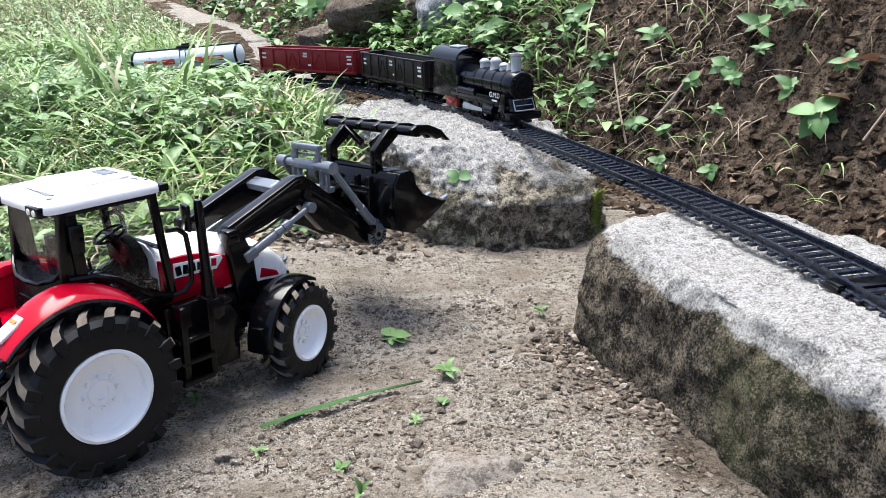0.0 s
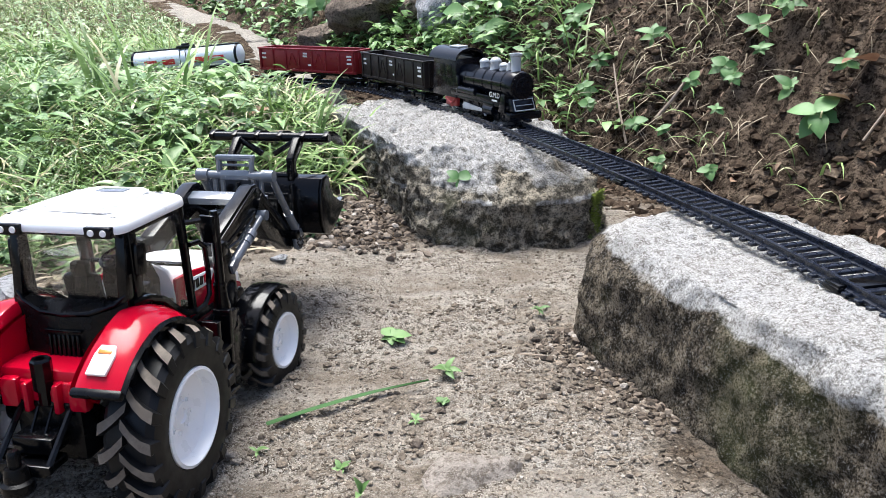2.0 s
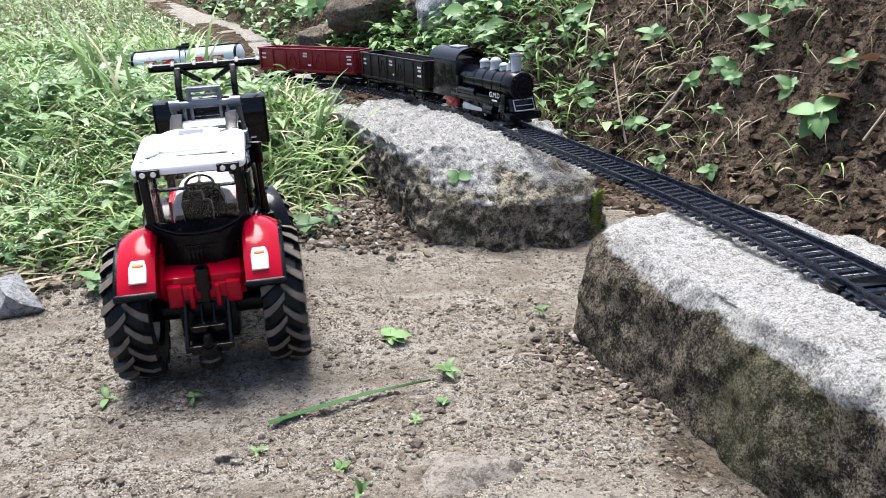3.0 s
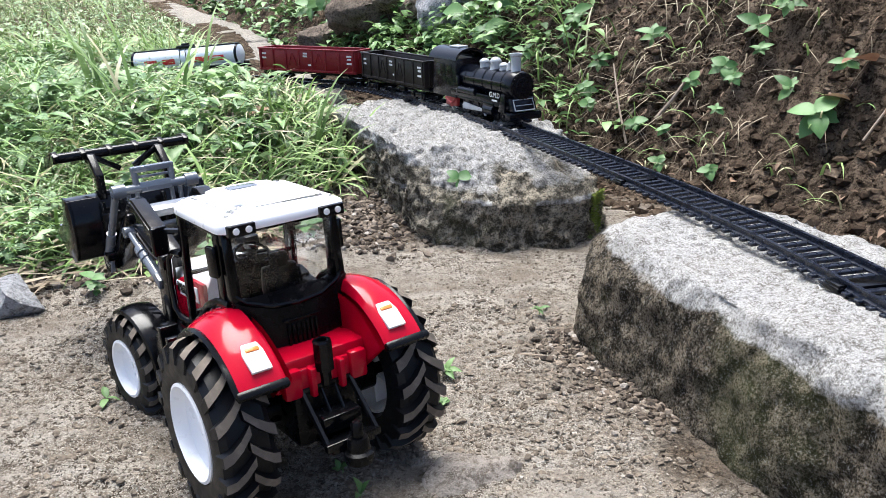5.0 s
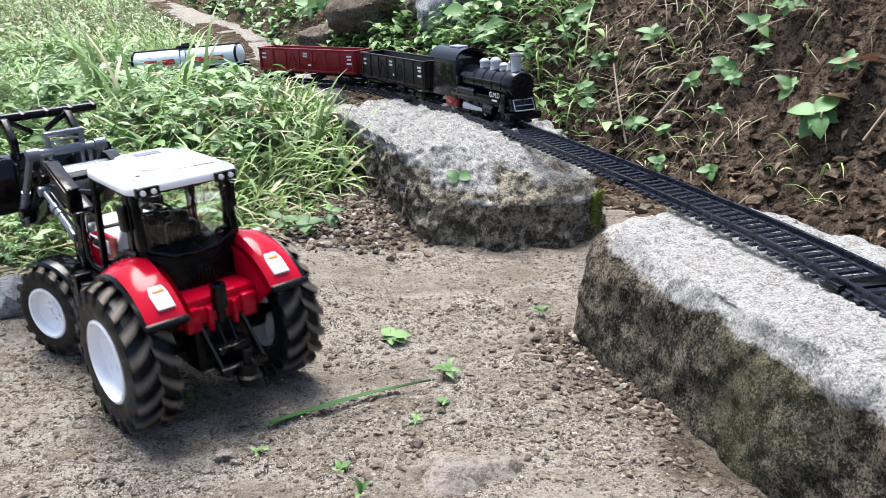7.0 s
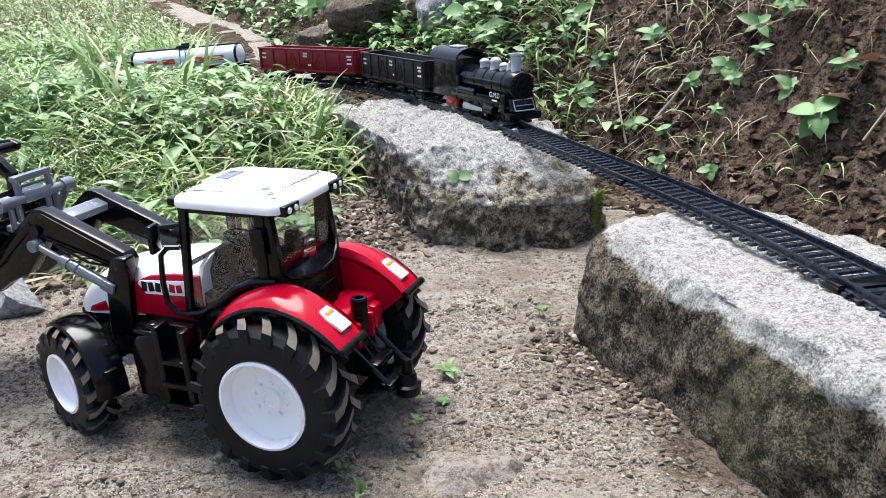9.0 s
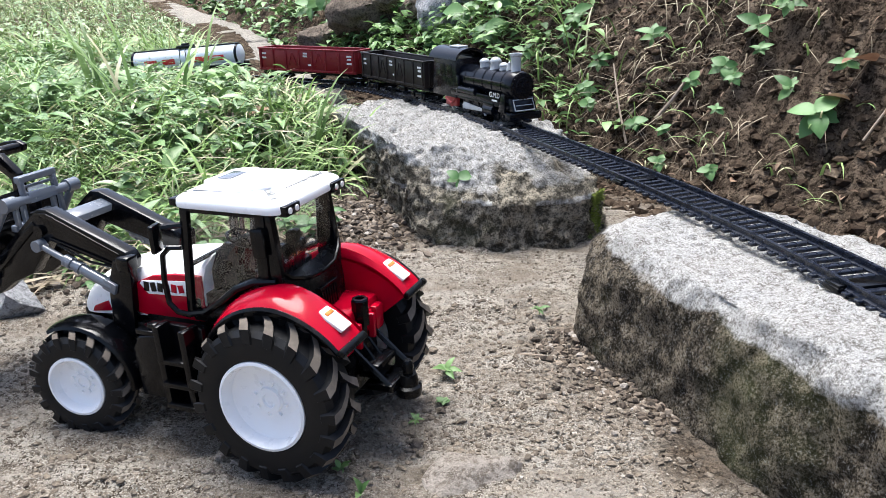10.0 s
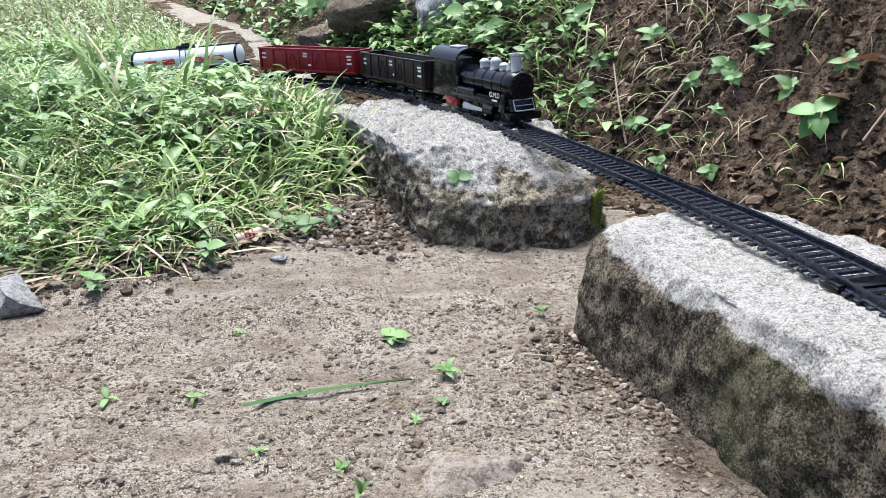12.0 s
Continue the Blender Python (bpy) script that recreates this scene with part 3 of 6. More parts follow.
def cab():
    part("cab_floor", [box((32, 0, 71), (60, 54, 6), 1), box((56, 0, 76), (10, 40, 10), 1)], BLACK_MATT, TRACTOR)
    # pillars
    bars = []
    for s in (1, -1):
        bars += [prism([(59, 73), (62.5, 73), (58, 132), (53.5, 132)], s * 27.5, s * 31, 0.5), prism([(10, 92), (16.5, 92), (14.5, 132), (9, 132)], s * 26.5, s * 30.5, 0.8),
                 prism([(2, 93), (11, 93), (12.5, 132), (6.5, 132)], s * 24.5, s * 29.5, 1.0), box((34, s * 29, 130.5), (48, 3.6, 3.4), 0.6),
                 # curved lower sill that follows the mudguard
                 tube([(62, s * 30, 73), (50, s * 31, 76), (40, s * 31, 83), (30, s * 31, 91), (18, s * 31, 96), (6, s * 29.5, 97)], 1.9, 8)]
    bars += [box((55.5, 0, 130), (4, 58, 4), 0.6), box((8.5, 0, 130), (5, 54, 4), 0.6), box((60.5, 0, 99), (2.5, 56, 2), 0.4), box((60.8, 0, 76), (2.5, 56, 6), 0.4)]
    frame_ = part("cab_frame", bars, BLACK, TRACTOR, "black plastic cab frame")
    # bulging rear panel below the window
    rear = loft([[(3, -29.5, 99), (1, -24, 96), (-2.5, -12, 92.5), (-3.5, 0, 92), (-2.5, 12, 92.5), (1, 24, 96), (3, 29.5, 99), (9, 27, 99), (9, 0, 92), (9, -27, 99)],
                 [(2, -28.5, 84), (-1, -23, 84), (-4, -12, 84), (-5, 0, 84), (-4, 12, 84), (-1, 23, 84), (2, 28.5, 84), (9, 27, 84), (9, 0, 84), (9, -27, 84)],
                 [(0, -22, 66), (-3, -20, 66), (-5, -11, 66), (-6, 0, 66), (-5, 11, 66), (-3, 20, 66), (0, 22, 66), (9, 20, 66), (9, 0, 66), (9, -20, 66)]])
    part("rear_panel", rear, BLACK_MATT, frame_)
    part("window_seal", tube([(8.5, 27.5, 129), (4.2, 28.5, 102), (1.5, 23.5, 97.5), (-2.2, 12.5, 94), (-3.2, 0, 93.3), (-2.2, -12.5, 94), (1.5, -23.5, 97.5), (4.2, -28.5, 102), (8.5, -27.5, 129)], 1.1, 8), BLACK, frame_)
    part("vent_grille", [box((-5.4, k * 2.4, 78), (1.0, 1.5, 12), 0.2, (0, 3, 0)) for k in range(-3, 4)] + [box((-5.0, 0, 86), (1.2, 19, 1.2), 0.2)], BLACK, frame_)
    # glazing
    for s in (1, -1):
        part("side_window", prism([(59, 77), (55.5, 130), (15, 130), (16, 97), (30, 92), (42, 84), (52, 78)], s * 28.6, s * 29.4, 0), GLASS, frame_, "clear plastic side window").visible_shadow = False
    part("rear_window", prism([(-27, 101), (-24.5, 129), (24.5, 129), (27, 101), (12, 94.5), (0, 93.5), (-12, 94.5)], 5.0, 5.8, 0, "x"), GLASS, frame_, "clear plastic rear window").visible_shadow = False
    part("windscreen", prism([(-27.5, 100), (-26.5, 129), (26.5, 129), (27.5, 100)], 57.6, 58.4, 0, "x"), GLASS, frame_, "clear plastic windscreen").visible_shadow = False
    # inside
    part("seat", [box((24, 0, 84), (17, 18, 7), 2), box((15, 0, 97), (6, 18, 22), 2.2, (0, -8, 0)), box((13.6, 0, 110), (5, 9, 8), 1.8, (0, -8, 0)), box((24, 0, 77), (12, 12, 10), 1)], BLACK_MATT, TRACTOR, "black plastic driver's seat")
    part("console", [box((28, -19, 90), (20, 9, 8), 1.5, (0, -10, 0)), box((32, -19, 95), (10, 7, 3), 0.8, (0, -16, 0)), tube([(24, -16, 93), (24, -15, 101)], 0.8, 6)], BLACK_MATT, TRACTOR)
    part("dashboard", [loft([[(x, y * k, z) for y in (-14, -9, 0, 9, 14)] + [(x - 8, y * k, z) for y in (14, 9, 0, -9, -14)] for x, z, k in ((58, 74, 0.9), (57, 92, 1.0), (55, 101, 0.8), (53, 105, 0.45))])], BLACK_MATT, TRACTOR)
    wheel_m = pose(44.5, 0, 106.5, 0, -22, 0)
    sw = [lathe([(8.6, -0.9), (9.8, 0), (8.6, 0.9), (7.6, 0)], 28, "z", closed=True), box((0, 0, 0), (16, 2, 1.2), 0.3), box((0, 0, 0), (2, 16, 1.2), 0.3), lathe([(0, 1), (2.2, 1), (2.4, -1), (0, -1)], 12, "z")]
    sw = merge(*sw)
    sw.transform(wheel_m)
    part("steering_wheel", [sw, tube([(44.5, 0, 106), (52, 0, 92)], 2.2, 8)], BLACK_MATT, TRACTOR)
    # handrails, mirrors
    for s in (1, -1):
        part("handrail", tube([(60, s * 31, 110), (66, s * 33, 110), (70, s * 34, 106), (71, s * 34.5, 92), (70, s * 34.5, 80), (66, s * 33.5, 75), (60, s * 31, 73)], 1.5, 8), BLACK, TRACTOR)
        part("mirror", [tube([(57, s * 29, 122), (68, s * 34, 121)], 1.6, 6), box((70, s * 37, 116), (3, 9, 15), 1.2, (0, 0, s * 12))], BLACK, TRACTOR)
        part("rear_mirror", [box((12, s * 32.5, 117), (7, 3.0, 15), 1.3, (0, 3, s * 8))], BLACK, TRACTOR)


def roof():
    def ring(z, g, drop=0.0):
        pts = []
        for cx, cy, a0 in ((55, 24.5, 0), (6, 25, 90), (6, -25, 180), (55, -24.5, 270)):
            for k in range(6):
                a = radians(a0 + 18 * k)
                rr = 8.2 + g
                pts.append((cx + rr * math.cos(a), cy + rr * math.sin(a), z + drop * math.cos(a)))
        return pts
    top = part("roof", loft([ring(131.0, -3.5), ring(131.3, -1.0), ring(132.2, -0.6), ring(135.0, -1.0), ring(136.0, -1.8), ring(138.0, -5.5), ring(139.0, -11.0)]), WHITE, TRACTOR, "white plastic cab roof")
    part("roof_panel", prism([(20, -20), (52, -17), (56, -12), (56, 12), (52, 17), (20, 20), (14, 14), (14, -14)], 138.4, 140.6, 0.8, "z"), WHITE, top)
    part("roof_hatch", box((47, 0, 140.6), (8, 15, 0.9), 0.2), GREY, top)
    for s in (1, -1):
        part("work_light", [box((-0.6, s * 22.5, 132.6), (5, 13, 5.2), 0.5)], BLACK, top)
        for d in (-3, 3):
            part("lamp_lens", moved(lathe([(0, 0), (1.5, 0), (1.7, 0.8), (0, 0.8)], 12, "x"), -3.6, s * 22.5 + d, 132.6), LENS, top)
        part("front_lamp", box((67, s * 20, 131.5), (5, 9, 4), 0.6), BLACK, top)


def rear_hitch():
    part("rear_body", [box((-10, 0, 66), (22, 50, 16), 3), box((-18, 0, 63), (10, 40, 12), 2.5), box((-22, 17, 63), (6, 9, 14), 1.5), box((-22, -17, 63), (6, 9, 14), 1.5),
                       box((-23, 7.5, 62), (7, 3, 14), 1), box((-23, -7.5, 62), (7, 3, 14), 1)], RED, TRACTOR, "glossy red rear housing")
    part("hitch_pin", [lathe([(0, 58), (3, 58), (3, 65), (4.6, 65.5), (4.6, 79), (4.0, 80), (2.4, 80), (2.2, 76), (0, 76)], 8, "z")], BLACK, TRACTOR, smooth=20).location = (-0.0225, 0, 0)
    part("linkage", [tube([(-22, s * 12.5, 58), (-43, s * 12.5, 39)], 1.5, 6) for s in (1, -1)] + [box((-43, 0, 38), (3.5, 28, 4), 0.6), box((-22, 0, 58), (3, 28, 3), 0.6), box((-30, 0, 44), (12, 20, 8), 1),
                    box((-36, 0, 36), (16, 22, 4), 0.6)] + [tube([(-24, s * 3.5, 57), (-32, s * 3.5, 46)], 0.8, 6) for s in (1, -1)], BLACK, TRACTOR)
    part("coupling", [lathe([(0, 29), (6.4, 29), (7.0, 30), (7.0, 34), (5.4, 35), (5.0, 39), (4.4, 41), (2.8, 41), (2.8, 47), (2.0, 48.5), (0, 48.5)], 20, "z")], BLACK_MATT, TRACTOR, "round black tow coupling").location = (-0.0475, 0, 0)


def sides():
    for s in (1, -1):
        steps = [box((64, s * 38, 50), (24, 12, 3), 0.8), box((62, s * 40, 38), (22, 12, 3), 0.8), box((60, s * 42, 27), (20, 12, 3), 0.8),
                 prism([(52, 25), (56, 25), (58, 70), (54, 70)], s * 34, s * 46, 0.6), prism([(70, 25), (74, 25), (76, 70), (72, 70)], s * 34, s * 44, 0.6), box((64, s * 33, 46), (26, 5, 44), 1)]
        part("steps", steps, BLACK, TRACTOR, "black moulded boarding steps")
        part("side_tank", [prism([(75, 27), (91, 27), (93, 54), (88, 62), (75, 64)], s * 24, s * 42, 1.2), box((83, s * 36, 64), (14, 11, 3), 0.8), box((80, s * 37, 67), (6, 6, 4), 1)], BLACK, TRACTOR)
    part("exhaust", [lathe([(0, 58), (5.2, 58), (4.6, 70), (3.3, 80), (3.2, 84), (2.8, 84), (2.6, 120), (2.0, 124), (0, 124)], 16, "z"), lathe([(3.6, 79), (3.6, 80.5), (3.0, 80.5), (3.0, 79)], 16, "z", closed=True),
                     lathe([(3.7, 82), (3.7, 83.5), (3.0, 83.5), (3.0, 82)], 16, "z", closed=True), box((0, 0, 62), (13, 12, 12), 1.5)], BLACK, TRACTOR, "black upright exhaust stack").location = (0.078, -0.037, 0)


def front_fender(s):
    """Mudguard over the front wheel; its space is the steering pivot's."""
    secs = []
    for i in range(13):
        a = radians(62 + (182 - 62) * i / 12)
        ca, sa = math.cos(a), math.sin(a)
        secs.append([(r * ca, s * y, r * sa) for r, y in ((32.8, -12), (34.6, -12), (35.3, -8), (35.5, -4), (35.2, 1), (34.2, 4.6), (32.4, 5.4), (32.4, 4.2), (33.4, 0.5), (33.8, -4))])
    ob = part("front_mudguard", loft(secs), BLACK, TRACTOR, "black plastic front mudguard", at=pose(FRONT_X, s * 0.0415, 0.0293))
    part("bracket", box((-8, -s * 14, 20), (16, 6, 5), 1), BLACK_MATT, ob)
    part("reflector", box((-33.4, -s * 4, 12), (3, 8, 4.5), 0.6), BLACK_MATT, ob)
    return ob


def loader():
    """Front loader: cranked box arms, rams, coupler frame, bucket with a toothed grab."""
    for s in (1, -1):
        outline = [(101, 96), (104, 100.5), (156, 120.5), (163, 120.5), (170, 115), (218, 75), (221, 66), (216, 62), (206, 65), (192, 74), (176, 81), (166, 93), (158, 102.5), (135, 96.5), (113, 90.5), (103, 90)]
        arm = part("loader_arm", prism(outline, s * 15.5, s * 24, 0.7), BLACK, TRACTOR, "black plastic cranked loader arm")
        part("arm_rib", [prism([(108, 99.5), (156, 118.6), (162, 118.6), (161, 116), (156, 115.8), (110, 97.5)], s * 23.6, s * 24.9, 0.3), prism([(168, 113), (212, 76), (209, 73.5), (165, 110)], s * 23.6, s * 24.9, 0.3),
                         prism([(112, 93.5), (156, 105), (157, 103.6), (113, 92)], s * 23.6, s * 24.9, 0.2)], BLACK, arm)
        for x, z in ((105, 95.5), (163, 108), (215, 68)):
            part("pivot_pin", moved(lathe([(0, -1.2), (3.4, -1.2), (3.6, 0), (3.4, 1.2), (0, 1.2)], 16), x, s * 25, z), BLACK, arm)
        part("bracket", [prism([(104, 52), (119, 52), (117, 82), (111, 97), (101, 98), (100, 90)], s * 21.8, s * 27.5, 0.9), box((104, s * 24.5, 95), (9, 9, 9), 2)], BLACK, TRACTOR, "black loader bracket")
        part("ram", [tube([(114, s * 26.5, 81), (146, s * 26.5, 93.6)], 3.0, 14), box((115, s * 26, 81.5), (9, 6.4, 6.4), 0.8, (0, -22, 0)), moved(lathe([(2.8, -2.6), (3.7, -2.6), (3.7, 2.6), (2.8, 2.6)], 14, "x", closed=True), 143, s * 26.5, 92.5, 0, -21, 0), moved(lathe([(2.8, -1.4), (3.6, -1.4), (3.6, 1.4), (2.8, 1.4)], 14, "x", closed=True), 136, s * 26.5, 89.7, 0, -21, 0)], GREY, TRACTOR, "grey plastic hydraulic ram")
        part("ram_rod", [tube([(144, s * 26.5, 92.8), (163, s * 26.5, 100.3)], 1.9, 12), moved(lathe([(0, -3.2), (3.4, -3.2), (3.4, 3.2), (0, 3.2)], 16), 163, s * 26.5, 100.3)], GREY, TRACTOR)
        part("hose", tube([(110, s * 25.6, 92), (128, s * 25.8, 93.5), (150, s * 25.6, 101.5)], 0.8, 6), BLACK, TRACTOR)
        part("link_rod", [tube([(185, s * 24.5, 121), (217, s * 26.5, 77)], 2.4, 12), tube([(207, s * 26, 90.5), (218, s * 26.6, 75.5)], 3.1, 12), moved(lathe([(0, -4), (4.2, -4), (4.2, 4), (0, 4)], 18), 185, s * 23, 121)], GREY, TRACTOR, "grey plastic tilt link")
        hub = part("pivot_disc", [moved(lathe([(0, -1.6), (7.6, -1.6), (8.0, -1), (8.0, 1), (7.6, 1.6), (0, 1.6)], 26), 220, s * 27, 69), box((218.5, s * 27, 76), (6, 2.6, 9), 0.8, (0, 25, 0))], GREY, TRACTOR, "grey pivot disc with radial slots")
        for j in range(10):
            k = radians(170 + 22 * j)
            part("slot", box((220 + 5.6 * math.cos(k), s * 28.7, 69 + 5.6 * math.sin(k)), (3.2, 0.5, 0.9), 0.1, (0, -math.degrees(k), 0)), BLACK, hub)
        part("hub_pin", moved(lathe([(0, -0.4), (1.8, -0.4), (1.8, 0.4), (0, 0.4)], 10), 220, s * 28.7, 69), BLACK, hub)
    part("cross_beam", box((152, 0, 113), (9, 33, 5), 0.8, (0, -21, 0)), GREY, TRACTOR, "grey plastic cross beam")
    part("cross_beam", box((190, 0, 92), (13, 33, 3.4), 0.8, (0, 40, 0)), GREY, TRACTOR, "grey plastic cross beam")
    part("cross_beam", box((200, 0, 80), (4, 36, 5), 0.8, (0, 40, 0)), BLACK, TRACTOR)
    coupler = part("coupler", [tube([(185, -25, 121), (185, 25, 121)], 2.9, 14), box((186, 0, 121), (7.5, 20, 6.5), 0.8, (0, 10, 0))], GREY, TRACTOR, "grey plastic coupler frame")
    part("coupler_loop", [tube([(185, -11.5, 122), (186, -11.5, 132.5)], 2.0, 8), tube([(185, 11.5, 122), (186, 11.5, 132.5)], 2.0, 8), box((186.5, 0, 132.5), (5, 27, 4), 1.0), box((187, 0, 127.5), (2, 22, 1.6), 0.4)], GREY, coupler)
    for y in (-16.5, -11, 11, 16.5):
        part("coupler_strut", box((188, y, 113), (3, 2.6, 15), 0.5), GREY, coupler)
    part("coupler_foot", box((189.5, 0, 105), (5, 38, 4), 0.8), GREY, coupler)
    # bucket: a bent plate closed by two cheeks
    line = [(236, 113), (226, 112), (221, 104), (219.5, 92), (221, 80), (226, 72), (235, 69), (250, 73), (273, 84)]
    inner = [(236, 111), (227.5, 110), (223.2, 103), (221.8, 92), (223.2, 81), (227.5, 74.4), (235, 71.4), (249.5, 75.2), (272, 85.6)]
    bucket = part("bucket", prism(line + inner[::-1], -45, 45, 0.3), BLACK, TRACTOR, "black plastic loader bucket")
    for s in (1, -1):
        part("cheek", prism([(237, 113), (226, 112), (221, 104), (219.5, 92), (221, 80), (226, 72), (235, 69), (250, 73), (273, 84), (262, 88), (249, 94), (242, 102), (240, 110)], s * 43, s * 45.6, 0.5), BLACK, bucket)
    for y in (-26, -14, 14, 26):
        part("back_rib", box((217, y, 92), (5, 3, 36), 0.6), BLACK, bucket)
    part("back_rail", box((216, 0, 100), (4, 56, 6), 0.8), BLACK, bucket)
    part("back_rail", box((214, 0, 74), (6, 60, 6), 0.8), BLACK, bucket)
    for k in range(6):
        part("bucket_tooth", prism([(262, 79), (276, 84.5), (279, 87), (262, 82)], -40 + 16 * k - 2, -40 + 16 * k + 2, 0.3), GREY, bucket)
    grab = part("grab_frame", [tube([(228, -26, 113), (228, 26, 113)], 2.4, 8)], BLACK, TRACTOR, "black plastic grab frame with a toothed bar")
    for s in (1, -1):
        part("grab_post", [prism([(224, 110), (231, 110), (231, 122), (248, 133), (246, 139), (238, 138), (224, 126)], s * 20, s * 25, 0.6)], BLACK, grab)
        part("grab_brace", box((241, s * 13, 131), (4, 20, 3.6), 0.5, (s * 32, 0, 0)), BLACK, grab)
    part("grab_bar", [tube([(245, -45.5, 137.5), (245, 45.5, 137.5)], 3.4, 12), box((250, 0, 137.5), (8, 90, 3), 0.8, (0, 8, 0))], BLACK, grab)
    for k in range(6):
        y = -43.5 + 17.4 * k
        part("grab_tine", prism([(240, 139.5), (246, 142), (258, 140.5), (270, 135.5), (279, 127), (274.5, 127.5), (270, 130.5), (266, 129.5), (258, 134), (246, 135), (241, 135.5)], y - 1.7, y + 1.7, 0.4), BLACK, grab)


chassis()
for s_ in (1, -1):
    rear_fender(s_)
hood()
cab()
roof()
rear_hitch()
sides()
FENDER = {s_: front_fender(s_) for s_ in (1, -1)}
loader()

# seconds, x, y, heading, nose-down, roll
DRIVE = [
    (0.0, -0.2110, 0.3955, 48.5, 1.1, -1.2), (0.4, -0.2122, 0.4040, 47.3, 0.3, -0.8), (0.5, -0.2115, 0.4065, 47.0, 0.0, -0.7), (0.7, -0.1810, 0.4272, 54.2, 0.0, -0.2), (1.0, -0.1648, 0.4348, 61.7, -0.4, 1.1),
    (1.5, -0.1618, 0.3926, 77.2, 0.2, 2.4), (2.0, -0.1756, 0.3490, 78.2, 2.8, 0.4), (2.5, -0.1577, 0.4355, 90.6, -0.6, 1.1), (2.7, -0.1544, 0.4650, 95.4, -4.0, -0.4), (3.0, -0.1461, 0.4870, 101.5, -6.9, -1.5),
    (3.2, -0.1377, 0.4935, 106.8, -7.6, -2.4), (3.5, -0.1280, 0.4830, 111.5, -6.0, -1.8), (4.0, -0.1000, 0.4240, 119.5, 0.0, -0.5), (4.5, -0.0735, 0.3690, 125.4, 2.2, -0.4), (4.8, -0.0674, 0.3580, 126.5, 2.4, -0.3),
    (5.5, -0.0674, 0.3580, 126.5, 2.4, -0.3), (6.0, -0.0674, 0.3590, 125.6, 1.9, -0.6), (6.3, -0.0678, 0.3588, 124.8, 1.5, -0.2), (6.5, -0.0701, 0.3580, 124.2, 1.2, 0.0), (7.0, -0.1395, 0.4415, 132.0, -1.4, -0.7), (7.2, -0.1606, 0.4645, 131.9, -1.6, 0.6),
    (7.5, -0.1740, 0.4820, 134.0, -1.0, 0.0), (7.9, -0.1450, 0.4590, 140.0, 0.0, -0.4), (8.4, -0.0850, 0.4110, 151.0, 0.2, -0.9), (8.8, -0.0647, 0.3975, 156.0, 0.2, -1.1),
    (9.0, -0.0642, 0.4035, 158.2, 0.3, -0.8), (9.5, -0.0645, 0.4030, 158.8, 0.3, -0.7), (10.0, -0.0634, 0.4025, 157.4, 0.5, -0.5), (10.5, -0.0626, 0.4015, 157.0, 0.8, -0.5), (10.7, -0.0700, 0.4045, 159.0, 0.6, -0.4), (11.0, -0.1148, 0.4253, 166.7, 0.3, 0.0),
    (11.5, -0.2304, 0.4382, 178.5, 0.2, -0.6), (11.8, -0.3000, 0.4300, 181.0, 0.0, 0.0), (12.0, -0.3480, 0.4280, 184.0, 0.0, 0.0)]
STEER = [(0, 15), (0.7, 18), (0.95, 5), (1.15, -18), (1.9, -20), (2.1, 12), (3.1, 18), (3.4, -16), (4.5, -16), (4.8, 7), (5.6, 7), (6.2, 22), (7.2, 18), (7.6, -20), (8.6, -24), (8.9, -20), (9.8, -20), (10.15, 28), (12, 24)]


def drive_at(t):
    """Monotone cubic through the rows of DRIVE."""
    ts = [r[0] for r in DRIVE]
    i = min(max(sum(1 for v in ts if v <= t) - 1, 0), len(ts) - 2)

    def slope(j, c):
        if j <= 0 or j >= len(ts) - 1:
            return 0.0 if j <= 0 else (DRIVE[-1][c] - DRIVE[-2][c]) / (ts[-1] - ts[-2])
        a = (DRIVE[j][c] - DRIVE[j - 1][c]) / (ts[j] - ts[j - 1])
        b = (DRIVE[j + 1][c] - DRIVE[j][c]) / (ts[j + 1] - ts[j])
        return 0.0 if a * b <= 0 else 2 * a * b / (a + b)

    h = ts[i + 1] - ts[i]
    u = (t - ts[i]) / h
    out = []
    for c in range(1, 6):
        p, q, a, b = DRIVE[i][c], DRIVE[i + 1][c], slope(i, c) * h, slope(i + 1, c) * h
        out.append((2 * u ** 3 - 3 * u * u + 1) * p + (u ** 3 - 2 * u * u + u) * a + (3 * u * u - 2 * u ** 3) * q + (u ** 3 - u * u) * b)
    return out


